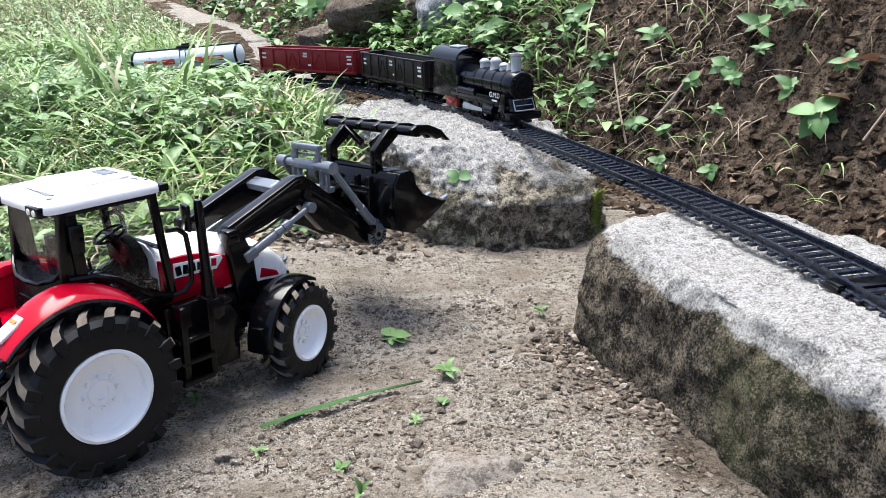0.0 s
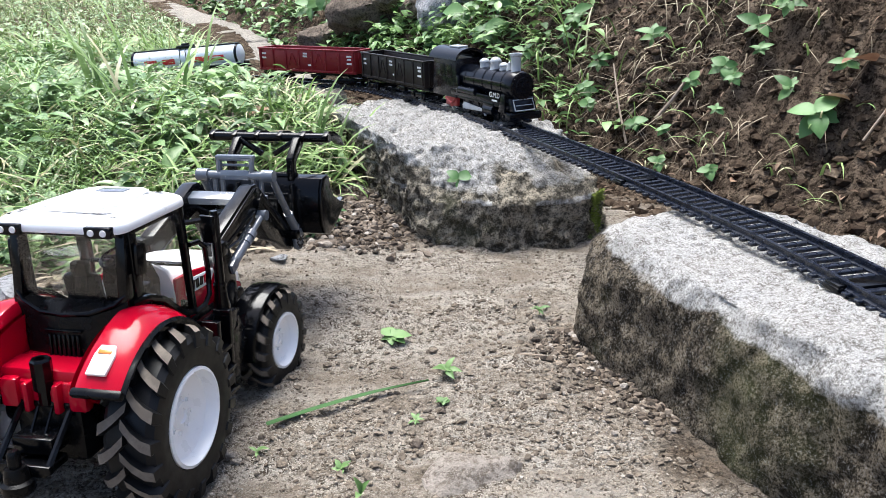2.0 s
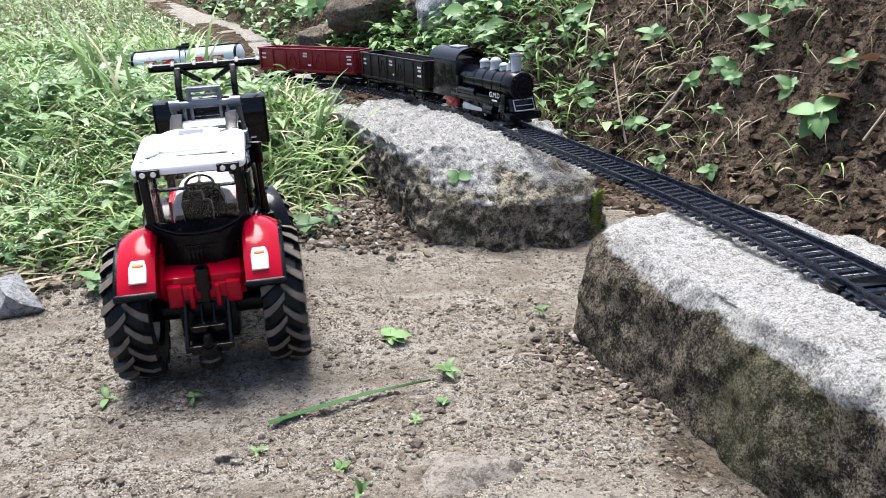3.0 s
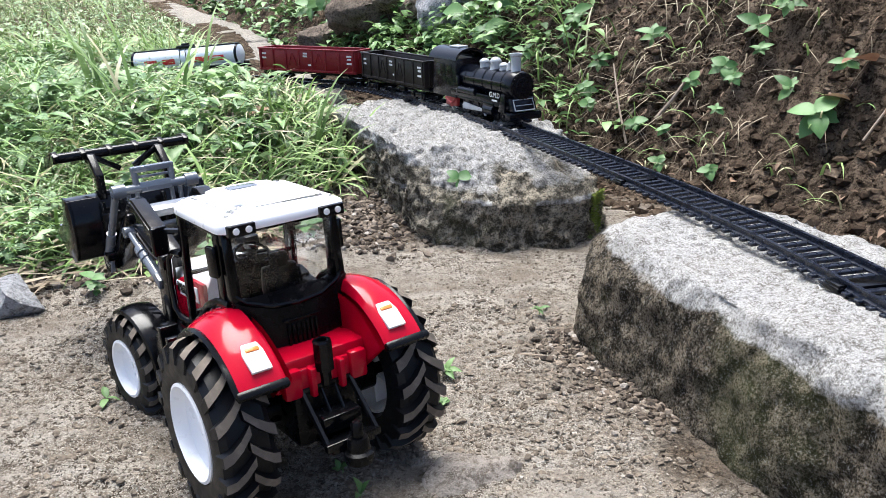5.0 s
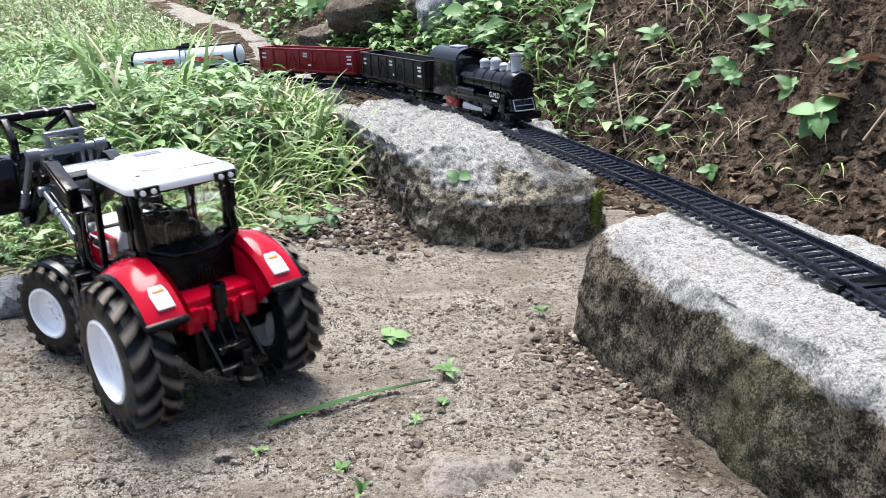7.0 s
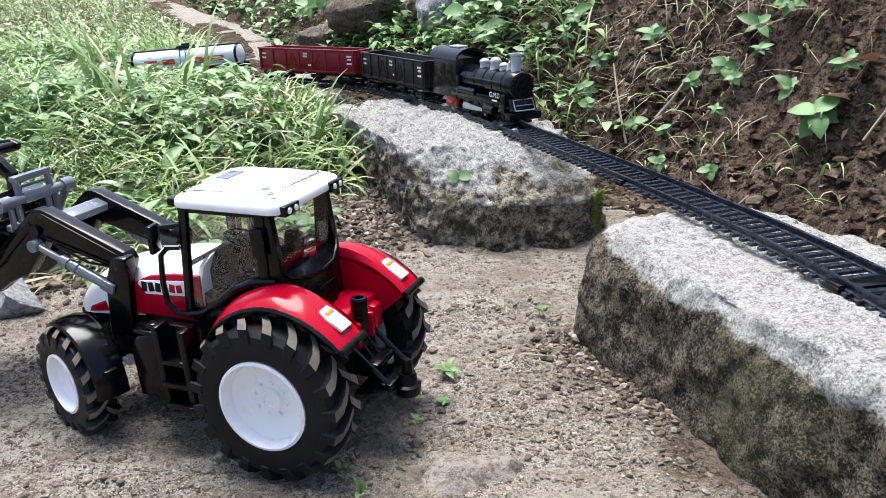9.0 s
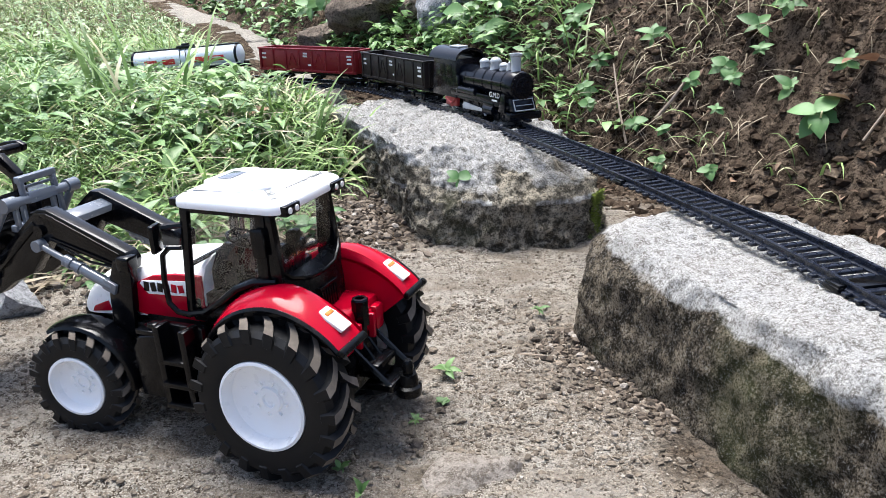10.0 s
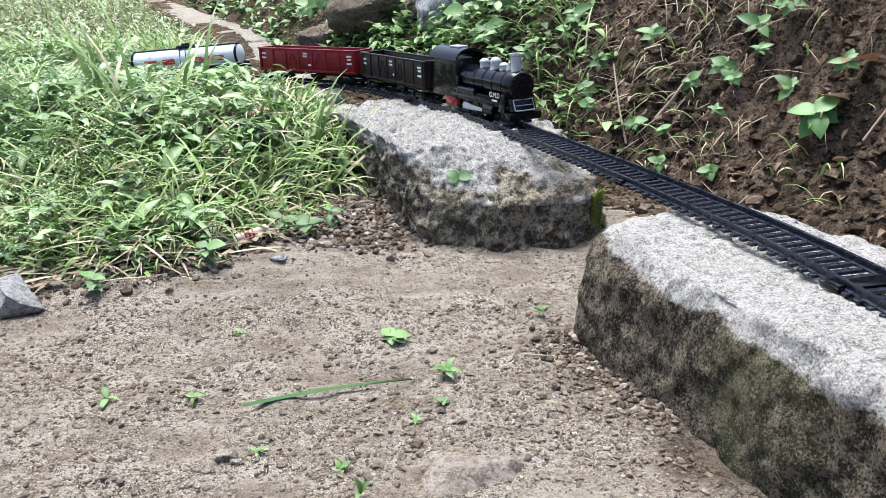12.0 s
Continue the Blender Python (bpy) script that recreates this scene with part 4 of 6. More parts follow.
def motions():
    body, rear, front, guard = [], [], {1: [], -1: []}, {1: [], -1: []}
    roll = 0.0
    last = None
    for k in range(121):
        t = k / 10
        x, y, yaw, pitch, lean = drive_at(t)
        if last:
            mid = radians((yaw + last[2]) / 2)
            roll += (x - last[0]) * math.cos(mid) + (y - last[1]) * math.sin(mid)
        last = (x, y, yaw)
        z = 0.0005 + 0.045 * abs(math.sin(radians(lean))) + 0.06 * max(0.0, math.sin(radians(pitch))) * 0.3
        body.append((t, pose(x, y, z, 0, 0, yaw) @ pose(0, 0, 0, 0, pitch, 0) @ pose(0, 0, 0, lean, 0, 0)))
        rear.append((t, math.degrees(roll / (REAR_R * 0.001))))
        st = along(STEER, t)
        for s in (1, -1):
            piv = pose(FRONT_X, s * 0.0415, 0.0293) @ pose(0, -s * 0.010, 0, 0, 0, st) @ pose(0, s * 0.010, 0)
            guard[s].append((t, piv))
            front[s].append((t, piv @ pose(0, 0, 0, 0, math.degrees(roll / (FRONT_R * 0.001)), 0)))
    walk(TRACTOR, body)
    for s in (1, -1):
        walk(REAR[s], [(t, pose(0.0038, s * 0.045, 0.0430, 0, a, 0)) for t, a in rear])
        walk(FRONT[s], front[s])
        walk(FENDER[s], guard[s])
    spots = [(0.0, -0.0592, 0.4243, 27.2), (0.6, -0.0592, 0.4243, 27.2), (1.1, -0.0559, 0.4263, 26.0), (2.0, -0.0559, 0.4263, 26.0), (2.4, -0.0547, 0.4268, 25.5), (7.6, -0.0547, 0.4268, 25.5), (8.6, -0.0701, 0.4380, 14.1), (12.0, -0.0701, 0.4380, 14.1)]
    walk(CUT_BLADE, [(t, pose(x, y, 0.0012, 0, 0, a)) for t, x, y, a in spots])


# ---- toy railway ----
RAIL_Z = 0.0845
LINE = [Vector(p) for p in ((0.256, 0.10), (0.246, 0.22), (0.233, 0.31), (0.2240, 0.36), (0.2130, 0.419), (0.195, 0.492), (0.160, 0.603), (0.130, 0.692), (0.083, 0.823), (0.042, 0.925), (0.002, 1.009), (-0.043, 1.09),
                            (-0.099, 1.172), (-0.175, 1.238), (-0.262, 1.295), (-0.355, 1.345), (-0.50, 1.385), (-0.72, 1.41), (-0.95, 1.415))]


def spline(pts, per=16):
    out = []
    for i in range(1, len(pts) - 2):
        a, b, c, d = pts[i - 1:i + 3]
        for k in range(per):
            u = k / per
            out.append(0.5 * (2 * b + (c - a) * u + (2 * a - 5 * b + 4 * c - d) * u * u + (3 * b - a - 3 * c + d) * u ** 3))
    out.append(pts[-2])
    for _ in range(12):
        out = [out[0]] + [(out[i - 1] + 2 * out[i] + out[i + 1]) / 4 for i in range(1, len(out) - 1)] + [out[-1]]
    return out


TRACK_BLACK = plastic("track_black", (0.006, 0.009, 0.018), 0.24, 0.01, spec=0.45)


def railway():
    track = thing("toy_railway_track", "curved black plastic toy railway track lying on the kerb stones", "railway track")
    pts = spline(LINE)
    dirs = [(pts[min(i + 1, len(pts) - 1)] - pts[max(i - 1, 0)]).normalized() for i in range(len(pts))]
    for s in (1, -1):
        secs = []
        for p, d in zip(pts, dirs):
            n = Vector((d.y, -d.x)) * s
            ring = [(12.2, 79.5), (16.6, 79.5), (16.6, 80.6), (14.9, 81.2), (14.9, 83.0), (15.5, 83.4), (15.5, 84.5), (13.1, 84.5), (13.1, 83.4), (13.7, 83.0), (13.7, 81.2), (12.2, 80.6)]
            secs.append([(p.x * 1000 + n.x * o, p.y * 1000 + n.y * o, z) for o, z in ring])
        part("rail", loft(secs), TRACK_BLACK, track)
    tie = part("sleeper", box((0, 0, 79.2), (39, 4.0, 2.2), 0.4, segs=1), TRACK_BLACK, track).data
    plate = part("joint_plate", [box((0, 0, 79.6), (41, 12, 3.0), 0.6), box((17.2, 0, 81.2), (5, 11, 2.4), 0.5), box((-17.2, 0, 81.2), (5, 11, 2.4), 0.5)], BLACK, track).data
    for o in list(track.children):
        if o.name.startswith(("sleeper", "joint")):
            bpy.data.objects.remove(o)
    run, nxt, k = 0.0, 0.0, 0
    for a, b in zip(pts, pts[1:]):
        ln = (b - a).length
        while nxt <= run + ln:
            p = a.lerp(b, (nxt - run) / ln)
            d = (b - a).normalized()
            is_joint = k % 25 == 19
            o = new("joint_plate" if is_joint else "sleeper", plate if is_joint else tie)
            o.parent = track
            o.matrix_basis = pose(p.x, p.y, 0, 0, 0, math.degrees(math.atan2(d.y, d.x)) - 90)
            nxt, k = nxt + 0.0094, k + 1
        run += ln


def ride(name, label, category, front, back, z=RAIL_Z, tilt=0):
    a, b = Vector(front), Vector(back)
    c, d = (a + b) / 2, a - b
    return thing(name, label, category, pose(c.x, c.y, z, 0, 0, math.degrees(math.atan2(d.y, d.x))) @ pose(0, 0, 0, 0, tilt, 0)), d.length * 1000


LOCO_BLACK = plastic("loco_black", (0.003, 0.004, 0.007), 0.12, 0.006, spec=0.24)
SILVER = plastic("silver_plastic", (0.36, 0.38, 0.40), 0.32, 0.06)
LOCO_RED = plastic("loco_red", (0.26, 0.018, 0.02), 0.35, 0.08)
WAGON_BROWN = plastic("wagon_dark_brown", (0.010, 0.007, 0.007), 0.4, 0.06, (0.10, 0.07, 0.06), spec=0.3)
WAGON_RED = plastic("wagon_red", (0.17, 0.006, 0.012), 0.35, 0.06, spec=0.3)
TANK_WHITE = plastic("tank_white", (0.72, 0.77, 0.82), 0.3, 0.10)
MARK = plastic("printed_marks", (0.62, 0.62, 0.62), 0.5, 0.1)
MARK_RED = plastic("printed_red", (0.60, 0.02, 0.03), 0.5, 0.1)


def lettering(text, size, m, mat, parent):
    """Raised lettering in the built-in font, as a mesh."""
    cu = bpy.data.curves.new("lettering", "FONT")
    cu.body, cu.size, cu.align_x, cu.extrude = text, size, "CENTER", 0.0001
    tmp = new("tmp_text", cu)
    me = bpy.data.meshes.new_from_object(tmp.evaluated_get(bpy.context.evaluated_depsgraph_get()))
    bpy.data.objects.remove(tmp)
    me.materials.clear()
    me.materials.append(mat)
    ob = new("lettering", me)
    ob.parent, ob.matrix_basis = parent, m
    return ob


def wheel_disc(r, w=3.0):
    return lathe([(0, -w / 2), (r + 1, -w / 2), (r + 1, -w / 2 + 0.8), (r, -w / 2 + 0.9), (r, w / 2), (r - 1.4, w / 2), (r - 1.8, w / 4), (2, w / 4), (1.6, w / 2 + 0.6), (0, w / 2 + 0.6)], 20)


def locomotive():
    loco, ln = ride("toy_locomotive", "black plastic toy steam locomotive with silver domes", "toy train", (0.0885, 0.852), (0.009, 0.996))
    h = ln / 2
    part("running_board", [box((4, 0, 16), (ln - 22, 33, 3), 0.6), box((8, 0, 9), (ln - 50, 18, 12), 1.5)], LOCO_BLACK, loco)
    boiler = lathe([(0, -26), (14.6, -26), (14.6, 60), (15.2, 60.5), (15.2, 76), (14.2, 77.5), (12.0, 78), (12.0, 79.2), (9.5, 79.6), (9.2, 80.6), (0, 81.4)], 36, "x")
    boiler = part("boiler", moved(boiler, 0, 0, 36.5), LOCO_BLACK, loco, "round black boiler with bands and rivets")
    for x in (-14, 4, 22, 40, 58):
        part("boiler_band", moved(lathe([(14.5, x - 1), (15.2, x - 1), (15.2, x + 1), (14.5, x + 1)], 36, "x", closed=True), 0, 0, 36.5), LOCO_BLACK, boiler)
    part("rivets", [box((79.0, 13 * math.cos(k), 36.5 + 13 * math.sin(k)), (1.4, 1.4, 1.4), 0.3, segs=1) for k in (i * math.tau / 20 for i in range(20))] +
         [moved(lathe([(0, 0), (3.6, 0), (3.0, 1.6), (0, 1.8)], 14, "x"), 81, 0, 38)] + [box((81.2, 0, 36.5 + d), (1, 17, 1.2), 0.2) for d in (-5, 6)], LOCO_BLACK, boiler)
    part("ladder_rails", [tube([(-20, s * 14.8, 40), (60, s * 15.4, 40)], 0.7, 6) for s in (1, -1)] + [tube([(60, s * 15.4, 40), (77, s * 10, 44)], 0.7, 6) for s in (1, -1)], LOCO_BLACK, boiler)
    # chimney, bell and domes
    part("chimney", moved(lathe([(0, 0), (6.6, 0), (5.2, 2), (4.8, 9), (5.6, 17), (6.6, 18), (6.6, 20), (5.0, 20), (4.0, 12), (0, 12)], 24, "z"), 66, 0, 49), SILVER, loco, "silver flared chimney")
    for x, r, hh in ((28, 5.8, 13), (6, 5.2, 10), (44, 4.6, 8.5)):
        part("dome", moved(lathe([(0, 0), (r + 1, 0), (r, 2), (r, hh * 0.55), (r + 0.5, hh * 0.6), (r + 0.5, hh * 0.7), (r * 0.9, hh * 0.85), (r * 0.4, hh), (0, hh)], 20, "z"), x, 0, 49.5), SILVER, loco, "silver dome")
    part("bell", moved(lathe([(0, 0), (3.6, 0), (3.0, 3), (1.6, 7), (1.6, 9), (0, 10)], 16, "z"), 54, 0, 50), SILVER, loco)
    # cab
    cab_ = part("cab", [prism([(-h, 14), (-28, 14), (-28, 56), (-h + 4, 56)], s * 15.5, s * 17.2, 0.5) for s in (1, -1)] + [box((-28.5, 0, 40), (2, 33, 34), 0.4), box((-h + 2, 0, 26), (2, 33, 24), 0.4)], LOCO_BLACK, loco)
    for s in (1, -1):
        for x in (-58, -42):
            part("cab_window", [box((x, s * 17.2, 44), (12, 0.9, 14), 0.2), box((x, s * 17.5, 36.5), (14, 1.4, 1.2), 0.2)], BLACK_MATT, cab_)
    roof_sec = []
    for x in (-h - 3, -24):
        up = [(x, 19.5 * math.cos(radians(a)), 55.5 + 13.0 * math.sin(radians(a))) for a in range(0, 181, 15)]
        roof_sec.append(up + [(x, 17.6 * math.cos(radians(a)), 54.4 + 11.6 * math.sin(radians(a))) for a in range(180, -1, -15)])
    part("cab_roof", loft(roof_sec), LOCO_BLACK, cab_, "arched glossy black cab roof")
    part("roof_vent", [box((-50, 0, 68.6), (22, 12, 2), 0.6)], SILVER, cab_)
    # front: pilot with sloping panel and buffer beam
    part("pilot", [box((80, 0, 7), (9, 40, 8), 1), prism([(70, 12), (83, 12), (77, 25), (70, 25)], -15, 15, 0.8), prism([(60, 10), (72, 10), (72, 29), (66, 29)], -18.5, -16, 0.4), prism([(60, 10), (72, 10), (72, 29), (66, 29)], 16, 18.5, 0.4)], LOCO_BLACK, loco, "black sloping front pilot")
    part("pilot_rim", [tube([(83.2, -12, 13), (78.4, -12, 23.5), (78.4, 12, 23.5), (83.2, 12, 13), (83.2, -12, 13)], 0.7, 6), tube([(81, -10, 18), (81, 10, 18)], 0.5, 6)], SILVER, loco)
    part("coupler", box((87, 0, 3), (10, 5, 3), 0.8), LOCO_BLACK, loco)
    for s in (1, -1):
        for x in (-10, 8, 26):
            part("driving_wheel", moved(wheel_disc(8.2), x, s * 13.2, 8.4, 0, 0, 0 if s > 0 else 180), LOCO_BLACK, loco)
        for x in (50, 64):
            part("small_wheel", moved(wheel_disc(5), x, s * 13.2, 5.2, 0, 0, 0 if s > 0 else 180), LOCO_BLACK, loco)
        part("side_rod", [prism([(-14, 4.5), (-15, 9), (-11, 12), (4, 10.5), (26, 9), (34, 10), (34, 2), (31, 2), (28, 6), (4, 5)], s * 15.2, s * 17.2, 0.4)], SILVER, loco, "silver coupling rod")
        part("cylinder", [moved(lathe([(0, 30), (6, 30), (6, 48), (0, 48)], 18, "x"), 0, s * 13.5, 9), box((39, s * 14, 15), (20, 7, 6), 1)], LOCO_BLACK, loco)
        part("firebox", [box((-42, s * 13.5, 9.5), (24, 5, 11), 1), tube([(-54, s * 16.3, 12), (-40, s * 16.8, 7), (-30, s * 16.8, 13)], 1.2, 6), moved(lathe([(0, 0), (3.4, 0), (3.4, 2), (0, 2)], 12), -42, s * 16, 6)], LOCO_RED, loco, "dark red firebox side")
        part("air_tank", [moved(lathe([(0, -18), (4, -17), (4, 17), (0, 18)], 14, "x"), -4, s * 16, 25), box((-24, s * 16.5, 30), (5, 4, 20), 1)], LOCO_BLACK, loco)
        part("valance", box((10, s * 16.4, 21), (100, 2, 7), 0.5), LOCO_BLACK, loco)
        m = pose(0.052, s * 0.0177, 0.024, 90, 0, 0 if s < 0 else 180)
        lettering("G.M.D", 0.0075, m, MARK, loco)
        part("number_bar", box((52, s * 17.5, 20.6), (10, 0.5, 1.8), 0.1), MARK, loco)


def bogie(x, parent):
    part("bogie", [box((x, 0, 6), (34, 20, 4), 0.8)] + [box((x, s * 14, 6), (34, 2.4, 5), 0.6) for s in (1, -1)] + [box((x + d, s * 15.2, 6), (6, 2, 6), 0.6) for s in (1, -1) for d in (-10, 10)], LOCO_BLACK, parent)
    for d in (-10, 10):
        for s in (1, -1):
            part("wheel", moved(wheel_disc(5), x + d, s * 12.6, 5.2, 0, 0, 0 if s > 0 else 180), LOCO_BLACK, parent)


def gondola(front, back, mat, label):
    """Open wagon: four ribbed walls, floor, underframe and bogies."""
    w, ln = ride("toy_wagon", label, "toy train", front, back)
    h = ln / 2 - 5
    part("underframe", [box((0, 0, 13.5), (2 * h, 22, 4), 0.8), box((h + 4, 0, 10), (10, 5, 3), 0.6), box((-h - 4, 0, 10), (10, 5, 3), 0.6), box((0, 8, 9), (24, 8, 8), 1.2), box((14, -9, 9), (16, 6, 7), 1.2)], LOCO_BLACK, w)
    body = part("body", [box((0, 0, 17), (2 * h, 34, 2), 0.4)] + [box((0, s * 17, 32), (2 * h, 1.6, 31), 0.3) for s in (1, -1)] + [box((s * h, 0, 32), (1.6, 35, 31), 0.3) for s in (1, -1)], mat, w)
    part("top_rim", [box((0, s * 17.6, 47.6), (2 * h + 3, 3.2, 2.2), 0.5) for s in (1, -1)] + [box((s * h, 0, 47.6), (3.2, 32, 2.2), 0.5) for s in (1, -1)], mat, body)
    for s in (1, -1):
        for k in range(8):
            x = -h + 3 + (2 * h - 6) * k / 7
            part("rib", box((x, s * 18.2, 32), (3, 1.8, 29), 0.4, segs=1), mat, body)
        for k in (2, 4):
            x = -h + 3 + (2 * h - 6) * (k + 0.5) / 7
            part("brace", [box((x - 4, s * 18.0, 34), (1.4, 1.2, 18), 0.2, (0, 20, 0), 1), box((x + 4, s * 18.0, 34), (1.4, 1.2, 18), 0.2, (0, -20, 0), 1)], mat, body)
        for x, z, wd in ((h - 10, 40, 9), (h - 10, 36, 7), (h - 10, 30, 9), (-h + 10, 40, 8), (-h + 10, 34, 8), (0, 38, 8), (8, 26, 6), (0, 42, 8)):
            part("print", box((x, s * 18.0, z), (wd, 0.5, 2.4), 0.1, segs=1), MARK, body)
        part("sill", box((0, s * 17.6, 17.5), (2 * h + 2, 2.4, 3), 0.4), mat, body)
    for s in (1, -1):
        for d in (-10, 10):
            part("end_rib", box((s * (h + 1.2), d, 32), (1.6, 3, 28), 0.4, segs=1), mat, body)
    bogie(h - 22, w)
    bogie(-h + 22, w)


def tank_wagon(front, back):
    w, ln = ride("toy_tank_wagon", "white toy tank wagon with red bands standing in the grass", "toy train", front, back, RAIL_Z - 0.004, -4.2)
    h = ln / 2 - 6
    part("underframe", [box((0, 0, 12), (2 * h, 18, 4), 0.8), box((0, 15, 14), (2 * h, 2, 3), 0.4), box((0, -15, 14), (2 * h, 2, 3), 0.4), box((h + 4, 0, 10), (10, 5, 3), 0.6)], LOCO_BLACK, w)
    tank = part("tank", moved(lathe([(0, -h + 2), (10, -h + 3), (15.4, -h + 6), (16, -h + 9), (16, h - 9), (15.4, h - 6), (10, h - 3), (0, h - 2)], 32, "x"), 0, 0, 29), TANK_WHITE, w, "white plastic tank barrel")
    for x in (-h + 8, h - 8):
        part("tank_band", moved(lathe([(15.8, x - 2), (17, x - 2), (17, x + 2), (15.8, x + 2)], 32, "x", closed=True), 0, 0, 29), LOCO_BLACK, tank)
    part("walkway", [box((0, 0, 46), (2 * h - 14, 9, 1.6), 0.4), box((0, 0, 48), (26, 16, 4), 1), box((0, 0, 51), (10, 9, 4), 1)], LOCO_BLACK, tank, "black top walkway and hatch")
    for s in (1, -1):
        a0 = 0 if s > 0 else 180
        for x, wd, cc in ((-58, 22, MARK_RED), (-26, 22, MARK_RED), (26, 24, MARK_RED), (56, 30, MARK_RED)):
            ring = lathe([(16.1, x - wd / 2), (16.5, x - wd / 2), (16.5, x + wd / 2), (16.1, x + wd / 2)], 48, "x", closed=True)
            bmesh.ops.delete(ring, geom=[f for f in ring.faces if not (s * f.calc_center_median().y > 12 and -5.5 < f.calc_center_median().z < 2.5)], context="FACES")
            part("red_band", moved(ring, 0, 0, 29), cc, tank)
        part("mark", box((56, s * 16.7, 28), (20, 0.4, 2.2), 0.1, segs=1), MARK, tank)
        part("foot_rail", tube([(-h, s * 16.5, 17), (h, s * 16.5, 17)], 0.9, 6), SILVER, w)
        part("ladder", [tube([(x, s * 16.8, 16), (x, s * 14, 42), (x, s * 6, 47)], 0.8, 6) for x in (-5, 5)], LOCO_BLACK, tank)
    bogie(h - 22, w)
    bogie(-h + 22, w)


railway()
locomotive()
gondola((0.001, 1.012), (-0.090, 1.162), WAGON_BROWN, "dark brown open toy goods wagon with ribbed sides")
gondola((-0.100, 1.178), (-0.260, 1.284), WAGON_RED, "dark red open toy goods wagon with ribbed sides")
tank_wagon((-0.300, 1.352), (-0.505, 1.395))


# ---- plants, pebbles and litter ----
GRASS_RIGHT = [(0.55, 0.0), (0.70, -0.075), (0.80, -0.062), (1.04, -0.150), (1.16, -0.25), (1.45, -0.385), (2.37, -0.66), (5.2, -1.78), (9, -3.4), (30, -11)]
TRACK_PTS = spline(LINE, 4)


def near_track(x, y, d=0.024):
    return any(abs(p.x - x) < d and abs(p.y - y) < d and (p.x - x) ** 2 + (p.y - y) ** 2 < d * d for p in TRACK_PTS)


def obj_leafy(name, lo, hi, rough=0.42):
    """Like leafy, with one green for each leaf object."""
    mt = leafy(name, lo, hi, rough)
    t = mt.node_tree
    inf = t.nodes.new("ShaderNodeObjectInfo")
    for lk in list(t.links):
        if lk.from_socket.name == "Random Per Island":
            t.links.new(inf.outputs["Random"], lk.to_socket)
    return mt


PLANT_LEAF = obj_leafy("plant_leaves", (0.035, 0.095, 0.026), (0.135, 0.25, 0.088))
PLANT_LEAF_FRESH = obj_leafy("fresh_leaves", (0.06, 0.125, 0.035), (0.16, 0.26, 0.095))


def leaf_geo(V, F, base, az, el, L, W, droop=0.7, fold=0.22, n=4, roll=0.0, round_=0.8):
    """One leaf: a folded, drooping blade with a pointed oval outline."""
    o = len(V)
    side = Vector((-math.sin(az), math.cos(az), roll)).normalized()
    p = Vector(base)
    for i in range(n + 1):
        u = i / n
        e = el - droop * u
        d = Vector((math.cos(az) * math.cos(e), math.sin(az) * math.cos(e), math.sin(e)))
        up = Vector((-math.cos(az) * math.sin(e), -math.sin(az) * math.sin(e), math.cos(e)))
        if i:
            p = p + d * (L / n)
        w = W * 0.5 * math.sin(math.pi * min(1, u ** round_ * 0.97 + 0.03))
        V += [p - side * w + up * w * fold * 2, p, p + side * w + up * w * fold * 2]
    for i in range(n):
        a = o + i * 3
        F += [(a, a + 1, a + 4, a + 3), (a + 1, a + 2, a + 5, a + 4)]


def blade_geo(V, F, base, az, el, L, W, droop=1.2, n=4, twist=0.0):
    o = len(V)
    p = Vector(base)
    for i in range(n + 1):
        u = i / n
        e = el - droop * u * u
        d = Vector((math.cos(az) * math.cos(e), math.sin(az) * math.cos(e), math.sin(e)))
        if i:
            p = p + d * (L / n)
        a = az + math.pi / 2 + twist * u
        side = Vector((math.cos(a), math.sin(a), 0.25 * math.sin(3 * u + az)))
        w = W * 0.5 * (1 - u) ** 0.55 if i < n else 0.0
        if i < n:
            V += [p - side * w, p + side * w]
        else:
            V.append(p.copy())
    for i in range(n - 1):
        a = o + 2 * i
        F.append((a, a + 1, a + 3, a + 2))
    a = o + 2 * (n - 1)
    F.append((a, a + 1, a + 2))


def stuff(name, V, F, mat, label, category="grass"):
    return mesh_thing(name, [tuple(v) for v in V], F, mat, "stuff", label, category)


